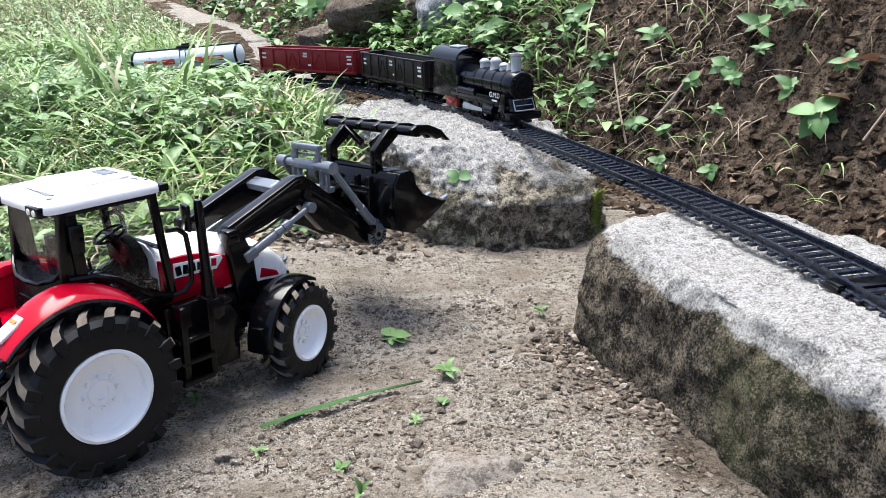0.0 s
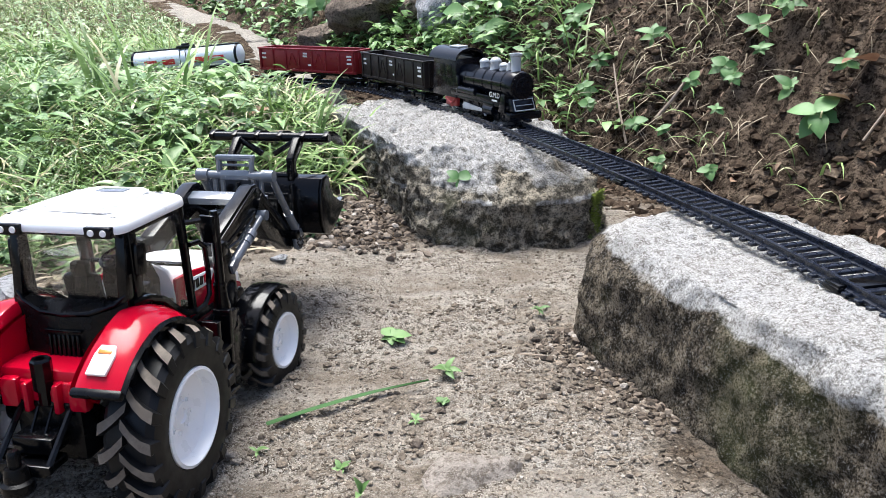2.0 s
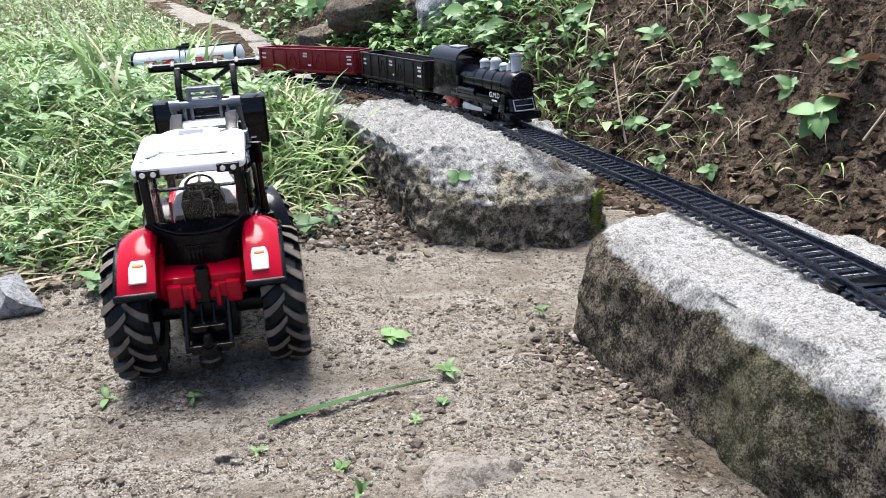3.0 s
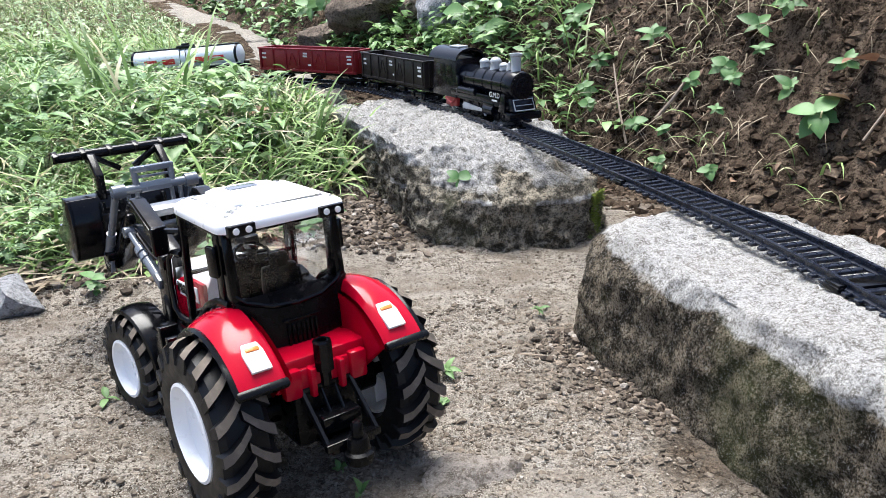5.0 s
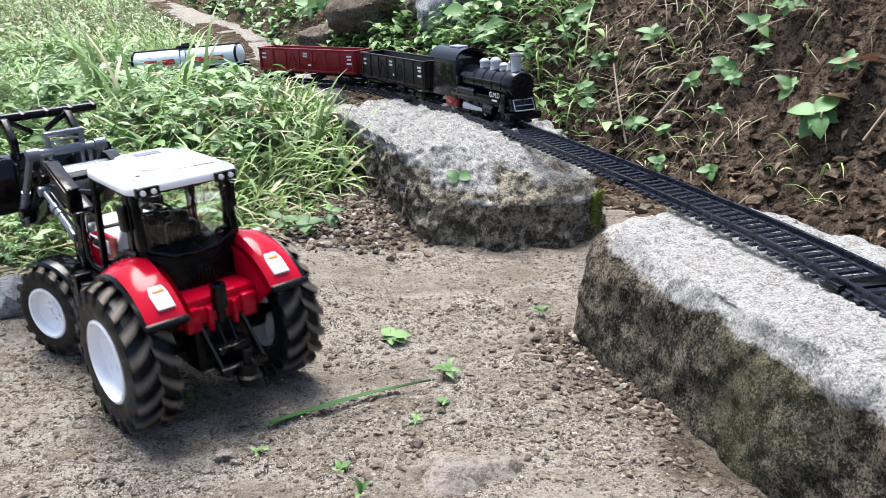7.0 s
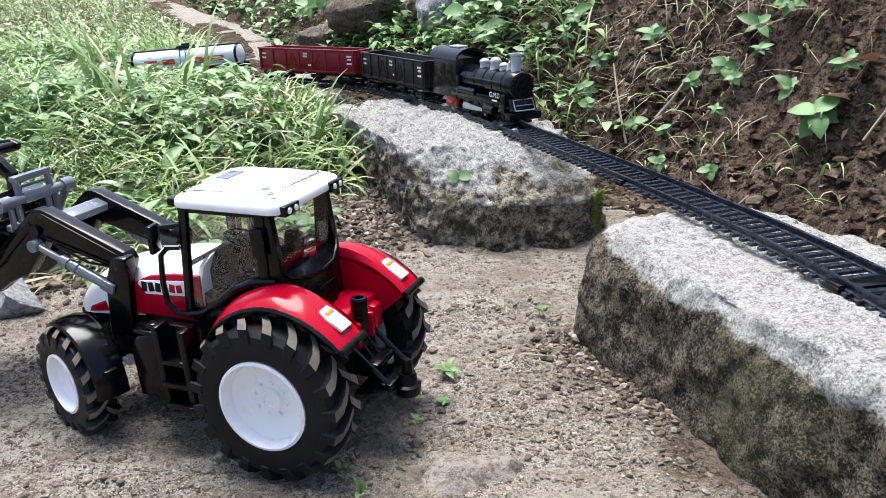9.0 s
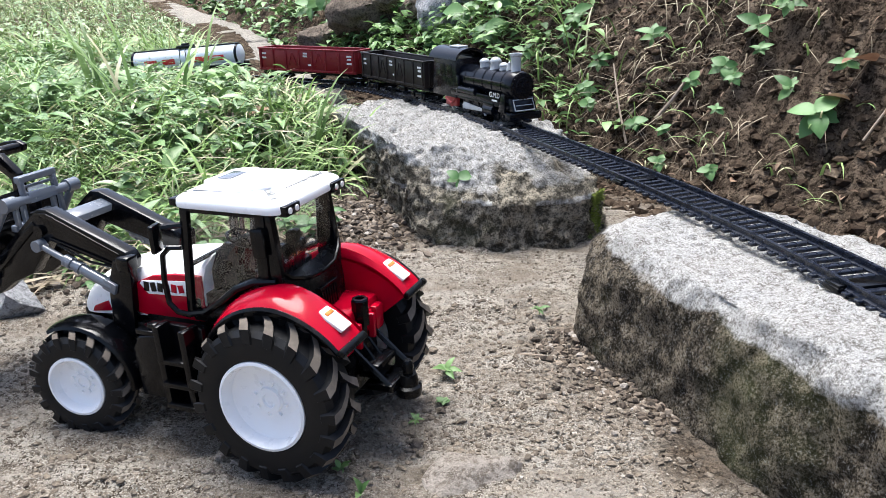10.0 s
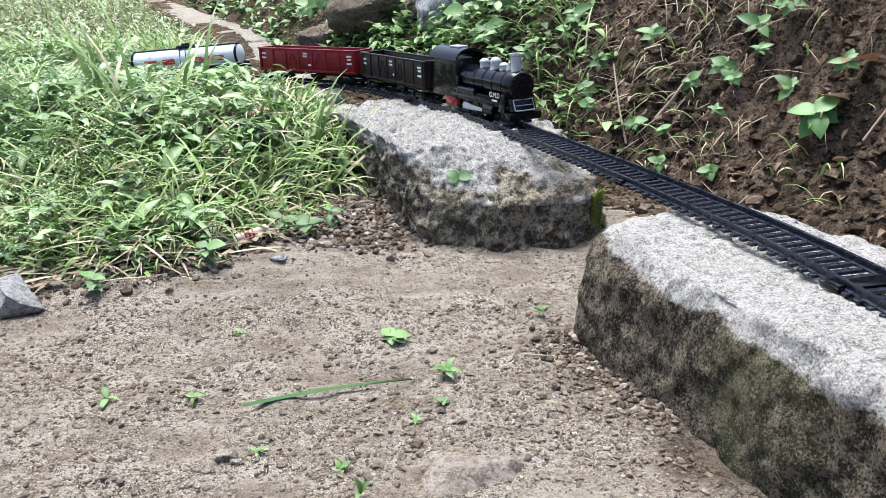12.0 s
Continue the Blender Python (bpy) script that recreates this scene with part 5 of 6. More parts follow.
def bank_grass():
    """The overgrown lawn edge: tufts, broad-leaved weeds, fine pale herbs, straw."""
    r = random.Random(5)
    B, BF, W1, F1, W2, F2, S, SF, K, KF = ([] for _ in range(10))

    def spot(y0, y1, x0=-1.05):
        while True:
            y = r.uniform(y0, y1)
            x = r.uniform(max(x0, -0.62 * y - 0.05), along(GRASS_RIGHT, y))
            if y > along(EDGE, x) + 0.010 + 0.034 * noise.noise((x * 14, y * 3, 2)) and not near_track(x, y):
                return x, y

    def cap(x, y):
        """Grass stays low before the standing train."""
        return max(0.016, 0.160 - 0.110 * y) if -0.45 < x / y < -0.1 and y < 1.4 else 1.0

    for _ in range(2100):
        x, y = spot(0.60, 1.7)
        z = height(x, y)
        big = 0.5 + 0.5 * noise.noise((x * 4, y * 4, 21))
        shy = smoothstep(0.0, 0.12, y - along(EDGE, x))
        low = 0.55 if near_track(x, y + 0.0, 0.07) or near_track(x + 0.02, y + 0.10, 0.07) else 1.0
        lean = r.uniform(0, math.tau)
        for _k in range(r.randint(5, 11)):
            L = r.uniform(0.030, 0.105) * (0.6 + 0.9 * big) * (0.45 + 0.55 * shy) * low
            az = lean + r.gauss(0, 1.1)
            L = min(L, 1.3 * cap(x, y))
            blade_geo(B, BF, (x + r.gauss(0, 0.008), y + r.gauss(0, 0.008), z - 0.003), az, r.uniform(0.25, 1.2), L, r.uniform(0.0016, 0.0042), r.uniform(0.6, 2.0), 5, r.uniform(-1, 1))
    for x, y, az, L in ((-0.37, 0.95, 2.3, 0.19), (-0.36, 0.96, 2.6, 0.17), (-0.38, 0.94, 1.9, 0.15), (-0.35, 0.97, 2.9, 0.16), (-0.39, 0.97, 2.2, 0.21), (-0.33, 0.99, 1.0, 0.13), (-0.31, 1.0, 1.4, 0.16), (-0.29, 1.02, 1.7, 0.15), (-0.14, 0.90, 0.6, 0.12), (-0.12, 0.88, 0.9, 0.13), (-0.11, 0.93, 0.4, 0.10), (-0.13, 0.86, 0.2, 0.11)):
        for k in range(2):
            blade_geo(B, BF, (x + r.gauss(0, 0.006), y + r.gauss(0, 0.006), height(x, y) - 0.003), az + r.gauss(0, 0.25), 1.15 + r.gauss(0, 0.15), L * r.uniform(0.75, 1.1), 0.0058, r.uniform(0.5, 1.1), 6, 0.4)
    # broad blades in loose leaning tufts
    for _ in range(420):
        x, y = spot(0.62, 1.5)
        z = height(x, y)
        low = 0.5 if near_track(x, y, 0.07) or near_track(x + 0.02, y + 0.10, 0.08) else 1.0
        lean = r.gauss(2.4, 1.3)
        shy = 0.5 + 0.5 * smoothstep(0.0, 0.12, y - along(EDGE, x))
        for _k in range(r.randint(4, 8)):
            blade_geo(B, BF, (x + r.gauss(0, 0.006), y + r.gauss(0, 0.006), z - 0.003), lean + r.gauss(0, 0.8), r.uniform(0.15, 0.95), min(r.uniform(0.05, 0.125) * low * shy, 1.5 * cap(x, y)), r.uniform(0.0028, 0.0060), r.uniform(0.5, 1.7), 6, r.uniform(-0.8, 0.8))
    for _ in range(950):
        x, y = spot(0.60, 1.6)
        if noise.noise((x * 5, y * 5, 33)) < -0.12:
            continue
        z = height(x, y)
        shy = smoothstep(0.0, 0.15, y - along(EDGE, x))
        h = min(r.uniform(0.004, 0.050) * (0.3 + 0.7 * shy), cap(x, y))
        if near_track(x + 0.02, y + 0.09, 0.07):
            h *= 0.6
        px_, py_ = x + r.gauss(0, 0.2) * h, y + r.gauss(0, 0.2) * h
        blade_geo(K, KF, (x, y, z - 0.003), math.atan2(py_ - y, px_ - x), 1.45, h * 1.05 + 0.003, 0.0016, 0.1, 3)
        big = r.random() < 0.25
        for k in range(r.randint(4, 8)):
            az = k * 2.4 + r.uniform(-0.5, 0.5)
            L = r.uniform(0.009, 0.021) * (1.7 if big else 1)
            lv, lf = (W1, F1) if r.random() < 0.6 else (W2, F2)
            leaf_geo(lv, lf, (px_, py_, z + h * (1 - 0.10 * k)), az, r.uniform(-0.1, 0.9), L, L * r.uniform(0.28, 0.58), r.uniform(0.3, 1.2), r.uniform(0.05, 0.3), 4, r.uniform(-0.4, 0.4))
    for _ in range(250):
        x, y = spot(0.62, 1.35)
        z = height(x, y)
        a0 = r.uniform(0, 6.3)
        for k in range(r.randint(4, 7)):
            L = r.uniform(0.014, 0.040)
            if near_track(x + 0.02, y + 0.09, 0.07):
                L *= 0.7
            lv, lf = (W1, F1) if r.random() < 0.5 else (W2, F2)
            leaf_geo(lv, lf, (x + r.gauss(0, 0.003), y + r.gauss(0, 0.003), z + r.uniform(0.0, min(0.03, cap(x, y)))), a0 + k * 1.3, r.uniform(0.1, 1.0), min(L, 1.3 * cap(x, y)), L * r.uniform(0.2, 0.42), r.uniform(0.5, 1.5), r.uniform(0.1, 0.3), 5, r.uniform(-0.4, 0.4))
    # fine pale herb with tiny leaves
    for _ in range(1100):
        x, y = spot(0.62, 1.15)
        if noise.noise((x * 3.2, y * 3.2, 71)) + (0.25 if x < -0.33 else -0.12) < 0.05:
            continue
        z = height(x, y) + r.uniform(0.008, 0.045)
        for _k in range(14):
            leaf_geo(W2, F2, (x + r.gauss(0, 0.010), y + r.gauss(0, 0.010), z + r.gauss(0, 0.008)), r.uniform(0, 6.3), r.uniform(-0.2, 1.0), r.uniform(0.0025, 0.005), 0.0024, 0.5, 0.1, 2)
    for _ in range(1500):
        x, y = spot(0.60, 1.6)
        z = height(x, y)
        blade_geo(S, SF, (x, y, z + r.uniform(0, 0.022)), r.uniform(0, 6.3), r.uniform(-0.05, 0.35), r.uniform(0.02, 0.085), r.uniform(0.0012, 0.0032), r.uniform(0.1, 0.7), 4, r.uniform(-1, 1))
    # limp straw and withered blades along the trodden edge
    for _ in range(330):
        x = r.uniform(-0.47, -0.12)
        y = along(EDGE, x) + r.gauss(0.012, 0.016)
        blade_geo(S, SF, (x, y, height(x, y) + r.uniform(0.001, 0.012)), r.uniform(0, 6.3), r.uniform(-0.1, 0.25), r.uniform(0.015, 0.06), r.uniform(0.0012, 0.0048), r.uniform(0.1, 0.5), 5, r.uniform(-1.5, 1.5))
    stuff("grass", B, BF, GRASS, "long tangled green grass on the lawn edge")
    stuff("weeds", W1, F1, WEED, "dense broad-leaved green weeds among the grass", "weeds")
    stuff("pale_weeds", W2, F2, WEED_PALE, "pale fine-leaved weeds among the grass", "weeds")
    stuff("weed_stalks", K, KF, STALK, "thin green weed stalks", "weeds")
    stuff("straw", S, SF, STRAW, "dry yellow grass stalks lying in the lawn", "straw")


def far_lawn():
    r = random.Random(9)
    V, F, W2, F2 = [], [], [], []
    n = 0
    while n < 30000:
        y = 1.4 + 8.5 * r.random() ** 1.9
        x = r.uniform(-0.72 * y - 0.25, along(GRASS_RIGHT, y) - 0.01) if n % 7 else r.uniform(-2.2 * y - 1.5, -0.72 * y)
        if near_track(x, y):
            continue
        n += 1
        s = 0.75 + 0.16 * y
        z = height(x, y)
        if n % 5:
            blade_geo(V, F, (x, y, z - 0.004), r.uniform(0, 6.3), r.uniform(0.3, 1.4), r.uniform(0.025, 0.055) * (0.8 + 0.08 * y), r.uniform(0.0028, 0.0048) * s, r.uniform(0.4, 1.8), 3)
        else:
            L = r.uniform(0.012, 0.022) * s
            leaf_geo(W2, F2, (x, y, z + r.uniform(0.004, 0.028)), r.uniform(0, 6.3), r.uniform(-0.2, 0.8), L, L * 0.6, 0.6, 0.15, 3)
    stuff("lawn", V, F, LAWN, "short bright green lawn grass")
    stuff("lawn_weeds", W2, F2, WEED_PALE, "pale clover-like weeds in the lawn", "weeds")


def bank_cover():
    """What grows and hangs on the earth bank."""
    r = random.Random(14)
    B, BF, S, SF, W1, F1 = ([] for _ in range(6))
    for x, y, n, L in ((0.200, 1.13, 16, 0.10), (0.17, 1.20, 18, 0.10), (0.225, 1.15, 12, 0.12), (0.19, 1.27, 18, 0.12), (0.145, 1.30, 14, 0.10), (0.165, 1.15, 12, 0.07), (0.24, 1.005, 8, 0.05), (0.255, 0.93, 10, 0.06), (0.29, 1.03, 8, 0.05),
                       (0.372, 0.80, 12, 0.05), (0.355, 0.76, 10, 0.05), (0.30, 0.90, 12, 0.055), (0.21, 1.29, 14, 0.12), (0.10, 1.5, 14, 0.13), (0.39, 0.95, 6, 0.06), (0.33, 1.07, 10, 0.08), (0.06, 1.55, 14, 0.12), (-0.02, 1.7, 12, 0.1)):
        for _ in range(n):
            bx, by = x + r.gauss(0, 0.016), y + r.gauss(0, 0.02)
            blade_geo(B, BF, (bx, by, height(bx, by) - 0.003), r.gauss(3.9, 1.2), r.uniform(0.4, 1.4), L * r.uniform(0.5, 1.15), r.uniform(0.0018, 0.0034), r.uniform(0.8, 2.2), 5, r.uniform(-1, 1))
    for _ in range(520):
        y = r.uniform(0.8, 1.35)
        x = along(FOOT, y) + abs(r.gauss(0.12, 0.10))
        if _ < 280:
            x, y = r.gauss(0.325, 0.06), r.gauss(1.08, 0.08)
        z = height(x, y)
        blade_geo(S, SF, (x, y, z + r.uniform(0.0, 0.012)), r.gauss(4.0, 0.8), r.uniform(-0.7, 0.3), r.uniform(0.02, 0.065), r.uniform(0.0008, 0.0018), r.uniform(-0.3, 0.9), 5, r.uniform(-1, 1))
    # leafy cover, thicker towards the far end
    for i in range(3600):
        y = 0.82 + 1.4 * r.random() if i < 2000 else 1.6 + 4.5 * r.random()
        d = abs(r.gauss(0.05, 0.22)) * (1 if i < 2000 else 1.6)
        x = along(FOOT, y) + d
        keep = smoothstep(0.95, 1.7, y) * 0.85 + 0.13
        if r.random() > keep or noise.noise((x * 5, y * 5, 50)) < -0.15:
            continue
        z = height(x, y)
        h = r.uniform(0.005, 0.05)
        for k in range(r.randint(3, 6)):
            L = r.uniform(0.010, 0.026) * (0.5 + 0.42 * y)
            leaf_geo(W1, F1, (x + r.gauss(0, 0.012), y + r.gauss(0, 0.012), z + h), r.uniform(0, 6.3), r.uniform(-0.2, 0.9), L, L * r.uniform(0.4, 0.6), r.uniform(0.3, 1.1), 0.15, 4, r.uniform(-0.4, 0.4))
    D, DF = [], []
    for _ in range(900):
        y = r.uniform(0.62, 1.5)
        x = along(FOOT, y) + r.uniform(-0.03, 0.38)
        L = r.uniform(0.005, 0.015)
        leaf_geo(D, DF, (x, y, height(x, y) + 0.002), r.uniform(0, 6.3), r.uniform(-0.6, 0.8), L, L * r.uniform(0.25, 0.6), r.uniform(0.2, 1.4), 0.25, 3, r.uniform(-0.6, 0.6))
    stuff("leaf_litter", D, DF, DEAD, "crumbled brown leaf litter on the bank", "dead leaves")
    stuff("bank_grass", B, BF, GRASS, "thin green grass tufts on the earth bank")
    stuff("roots_and_straw", S, SF, STRAW, "dry roots and straw hanging on the bank", "straw")
    stuff("bank_weeds", W1, F1, WEED, "leafy green weeds covering the far bank", "weeds")


ICO = None


def lump_geo(V, F, c, rad, r, squash=0.75, sharp=0.35):
    """A small uneven lump of twenty faces."""
    global ICO
    if ICO is None:
        bm = bmesh.new()
        bmesh.ops.create_icosphere(bm, subdivisions=1, radius=1)
        ICO = ([v.co.copy() for v in bm.verts], [tuple(v.index for v in f.verts) for f in bm.faces])
        bm.free()
    o = len(V)
    q = Euler((r.uniform(0, 6), r.uniform(0, 6), r.uniform(0, 6))).to_matrix()
    sx, sy = r.uniform(0.7, 1.3), r.uniform(0.7, 1.2)
    for v in ICO[0]:
        p = q @ Vector((v.x * sx, v.y * sy, v.z)) * rad * (1 + r.uniform(-sharp, sharp))
        V.append((c[0] + p.x, c[1] + p.y, c[2] + p.z * squash))
    F += [tuple(o + i for i in f) for f in ICO[1]]


def rubble():
    r = random.Random(23)
    V, F = [], []
    for _ in range(17000):
        y = 0.5 + 1.3 * r.random() ** 1.3
        x = along(FOOT, y) + r.uniform(-0.12, 0.42)
        if noise.noise((x * 8, y * 8, 14)) < -0.45 or x > 0.75:
            continue
        rad = 0.0008 + 0.0085 * r.random() ** 4.5
        lump_geo(V, F, (x, y, height(x, y) + rad * 0.05), rad, r, 0.65, 0.42)
    mesh_thing("soil_clods", V, F, CLOD, "stuff", "dark crumbly soil clods on the earth bank", "soil", smooth=False)
    V, F = [], []
    n = 0
    while n < 4200:
        x, y = r.gauss(-0.085, 0.038), r.gauss(0.79, 0.07)
        if not 0.67 < y < 1.0:
            continue
        n += 1
        rad = 0.0006 + 0.0038 * r.random() ** 4
        lump_geo(V, F, (x, y, height(x, y) + rad * 0.25), rad, r)
    n = 0
    while n < 1500:
        x = r.uniform(-0.5, -0.1)
        y = along(EDGE, x) + r.gauss(-0.005, 0.022)
        n += 1
        rad = 0.0007 + 0.0040 * r.random() ** 3.5
        lump_geo(V, F, (x, y, height(x, y) + rad * 0.25), rad, r)
    mesh_thing("gravel", V, F, GRIT, "stuff", "loose brown gravel below the grass edge", "gravel", smooth=False)
    V, F = [], []
    n = 0
    while n < 15000:
        y = 0.29 + 0.5 * r.random() ** 1.4
        x = r.uniform(-0.56 * y - 0.02, 0.20)
        if x > 0.075 + 0.25 * max(0, 0.5 - y) and y < 0.53 or (noise.noise((x * 9, y * 9, 77)) < -0.05 and r.random() < 0.75):
            continue
        n += 1
        rad = 0.00022 + 0.0012 * r.random() ** 5
        lump_geo(V, F, (x, y, height(x, y) + rad * 0.2), rad, r)
    mesh_thing("grit", V, F, GRIT_PALE, "stuff", "fine sandy grit strewn over the dirt path", "grit", smooth=False)
    # crumbs gathered along the foot of the slab
    V, F = [], []
    for _ in range(1500):
        u = r.random()
        x, y = 0.085 + 0.05 * u - abs(r.gauss(0, 0.022)), 0.52 - 0.12 * u + r.gauss(0, 0.015)
        rad = 0.0004 + 0.0028 * r.random() ** 4
        lump_geo(V, F, (x, y, height(x, y) + rad * 0.2), rad, r)
    mesh_thing("soil_crumbs", V, F, GRIT, "stuff", "dark crumbs of soil along the foot of the slab", "soil", smooth=False)
    V, F = [], []
    n = 0
    while n < 6500:
        y = 0.29 + 0.30 * r.random() ** 1.2
        x = r.uniform(-0.56 * y - 0.02, 0.13)
        lumpy = noise.noise((x * 14, y * 14, 31)) + 1.4 * math.exp(-((x - 0.055) / 0.055) ** 2 - ((y - 0.43) / 0.05) ** 2)
        if lumpy < r.uniform(-0.55, 0.75) or x > 0.085 + 0.35 * max(0, 0.48 - y):
            continue
        n += 1
        rad = 0.00045 + 0.0023 * r.random() ** 4.5
        lump_geo(V, F, (x, y, height(x, y) + rad * 0.1), rad, r, 0.55, 0.4)
    mesh_thing("dry_crumbs", V, F, CRUMB, "stuff", "crumbled dry earth lying loose on the path", "soil", smooth=False)


LEAF_SHAPES = []
for wd, fd, dr in ((0.52, 0.12, 0.5), (0.66, 0.10, 0.7), (0.40, 0.18, 0.8), (0.80, 0.08, 0.5)):
    lv_, lf_ = [], []
    leaf_geo(lv_, lf_, (0, 0, 0), 0, 0.25, 1.0, wd, dr, fd, 6, 0, 0.75)
    me_ = bpy.data.meshes.new("leaf")
    me_.from_pydata([tuple(v) for v in lv_], [], lf_)
    me_.shade_smooth()
    LEAF_SHAPES.append(me_)
LEAF_BY_MAT = {}


def leaf_mesh(shape, mat):
    key = (shape, mat.name)
    if key not in LEAF_BY_MAT:
        me = LEAF_SHAPES[shape].copy()
        me.materials.append(mat)
        LEAF_BY_MAT[key] = me
    return LEAF_BY_MAT[key]


def plant(x, y, stem, leaves, size, shape=0, mat=None, seed=0, label="small green seedling growing in the soil", name="seedling", z=None, tilt=0.25, face=None, lean=(0, 0)):
    """A low plant: a stem and single leaves, whorled up it."""
    r = random.Random(seed * 7 + 1)
    mat = mat or PLANT_LEAF
    z = height(x, y) if z is None else z
    ob = thing(name, label, "plant", pose(x, y, z, lean[0], lean[1], 0), "wild plants")
    top = Vector((r.uniform(-0.2, 0.2) * stem, -0.25 * stem, stem))
    part("stem", tube([(0, 0, -3), tuple(top * 500), tuple(top * 1000)], max(0.5, size * 25), 6, max(0.3, size * 14)), STALK, ob)
    for k in range(leaves):
        lf = new("leaf", leaf_mesh(shape, mat))
        lf.parent = ob
        az = (k * 137 + r.uniform(-25, 25)) if face is None else face + (k - (leaves - 1) / 2) * 200 / max(1, leaves) + r.uniform(-15, 15)
        s = size * (1.05 - 0.09 * (k // 2) + r.uniform(-0.30, 0.14))
        hgt = 1.0 - 0.16 * (k // 2)
        lf.matrix_basis = pose(*(top * hgt), r.uniform(-18, 18), -math.degrees(tilt) * r.uniform(0.2, 1.4) + 12, az) @ Matrix.Diagonal((s, s, s, 1))
    return ob


def wild_plants():
    bank = "broad-leaved green plant growing on the earth bank"
    for i, (x, y, st, n, sz, sh) in enumerate((
            (0.378, 0.825, 0.030, 6, 0.036, 1), (0.366, 0.965, 0.022, 4, 0.030, 0), (0.374, 0.895, 0.020, 5, 0.026, 0), (0.330, 0.975, 0.020, 5, 0.025, 1), (0.360, 0.945, 0.015, 4, 0.018, 0), (0.303, 1.0, 0.02, 4, 0.018, 1),
            (0.205, 1.125, 0.030, 6, 0.024, 1), (0.238, 1.0, 0.014, 5, 0.021, 3), (0.253, 0.925, 0.020, 5, 0.016, 1), (0.288, 0.866, 0.012, 4, 0.016, 3), (0.388, 0.945, 0.02, 5, 0.028, 0), (0.218, 1.14, 0.03, 5, 0.022, 0),
            (0.286, 1.105, 0.03, 6, 0.03, 0), (0.333, 0.94, 0.012, 4, 0.015, 1), (0.368, 0.825, 0.010, 5, 0.014, 2), (0.190, 1.26, 0.03, 5, 0.026, 2), (0.143, 1.30, 0.03, 6, 0.026, 0), (0.094, 1.49, 0.05, 9, 0.052, 1),
            (0.126, 1.51, 0.06, 8, 0.05, 0), (0.21, 1.28, 0.04, 6, 0.032, 0), (-0.005, 1.70, 0.03, 6, 0.045, 1), (-0.29, 2.44, 0.09, 9, 0.085, 1), (-0.35, 2.50, 0.06, 8, 0.07, 0), (0.07, 1.62, 0.05, 7, 0.05, 1),
            (0.295, 0.62, 0.010, 4, 0.016, 3), (0.412, 0.845, 0.014, 3, 0.022, 0), (0.20, 1.085, 0.018, 5, 0.018, 3), (0.262, 0.955, 0.012, 4, 0.014, 1), (0.312, 0.93, 0.01, 4, 0.014, 0), (0.155, 1.02, 0.012, 4, 0.018, 2))):
        plant(x, y, st, n + 3, sz * 0.8, sh, seed=i, label=bank, name="bank_plant", lean=(38, -22))
    path = "tiny green seedling on the trodden dirt"
    for i, (x, y, st, n, sz, sh, ti) in enumerate((
            (-0.036, 0.512, 0.004, 4, 0.015, 3, 0.2), (0.000, 0.462, 0.003, 3, 0.015, 2, 1.0), (-0.003, 0.428, 0.002, 4, 0.006, 3, 0.4), (-0.018, 0.408, 0.002, 4, 0.007, 2, 0.6), (-0.055, 0.362, 0.003, 3, 0.009, 0, 0.9),
            (-0.043, 0.336, 0.002, 1, 0.012, 2, 1.3), (-0.101, 0.379, 0.002, 2, 0.009, 2, 0.6), (-0.146, 0.539, 0.002, 4, 0.006, 3, 0.3), (-0.150, 0.437, 0.003, 2, 0.012, 2, 0.2), (-0.203, 0.441, 0.003, 1, 0.014, 2, 0.5), (0.068, 0.550, 0.006, 5, 0.010, 2, 0.7))):
        plant(x, y, st, n + 2, sz * 0.78, sh, PLANT_LEAF_FRESH, seed=60 + i, label=path, tilt=ti, lean=(10, 0))
    for i, (x, y, st, n, sz) in enumerate(((-0.270, 0.600, 0.016, 11, 0.022), (-0.193, 0.648, 0.022, 12, 0.024), (-0.140, 0.715, 0.02, 7, 0.026), (-0.10, 0.745, 0.02, 6, 0.026), (-0.355, 0.655, 0.02, 6, 0.028), (-0.12, 0.715, 0.016, 5, 0.026), (-0.225, 0.70, 0.03, 7, 0.028), (-0.29, 0.70, 0.02, 6, 0.028))):
        plant(x, y, st, n + 6, sz * 0.62, (1, 3, 0, 2)[i % 4], WEED_LEAF, seed=90 + i, lean=(14, 0), label="broad-leaved weed at the edge of the grass", name="edge_weed")
    plant(0.016, 0.742, 0.012, 5, 0.017, 1, seed=130, label="small green plant rooted in a crack of the kerb stone", name="stone_plant", z=0.052, lean=(50, 0))


WEED_LEAF = obj_leafy("edge_weed_leaves", (0.028, 0.08, 0.022), (0.115, 0.215, 0.072))


def pebble(x, y, size, seed, mat, label, squash=0.6, name="pebble", lift=0.25, angular=False):
    r = random.Random(seed)
    pts = []
    for _ in range((10 if angular else 14) if size < 0.05 else 26):
        v = Vector((r.gauss(0, 1), r.gauss(0, 1), r.gauss(0, 1))).normalized()
        pts.append((v.x * size, v.y * size * r.uniform(0.7, 1), v.z * size * squash))
    ob = part(name, boulder(pts, size * (0.22 if size < 0.02 else 0.12), 0.012 if size < 0.05 else 0.05, seed, 0 if angular else 1, size * 0.02), mat, scale=1, smooth=50)
    ob.location = (x, y, height(x, y) + size * squash * lift)
    return tagged(ob, label, "stone", "loose stones")


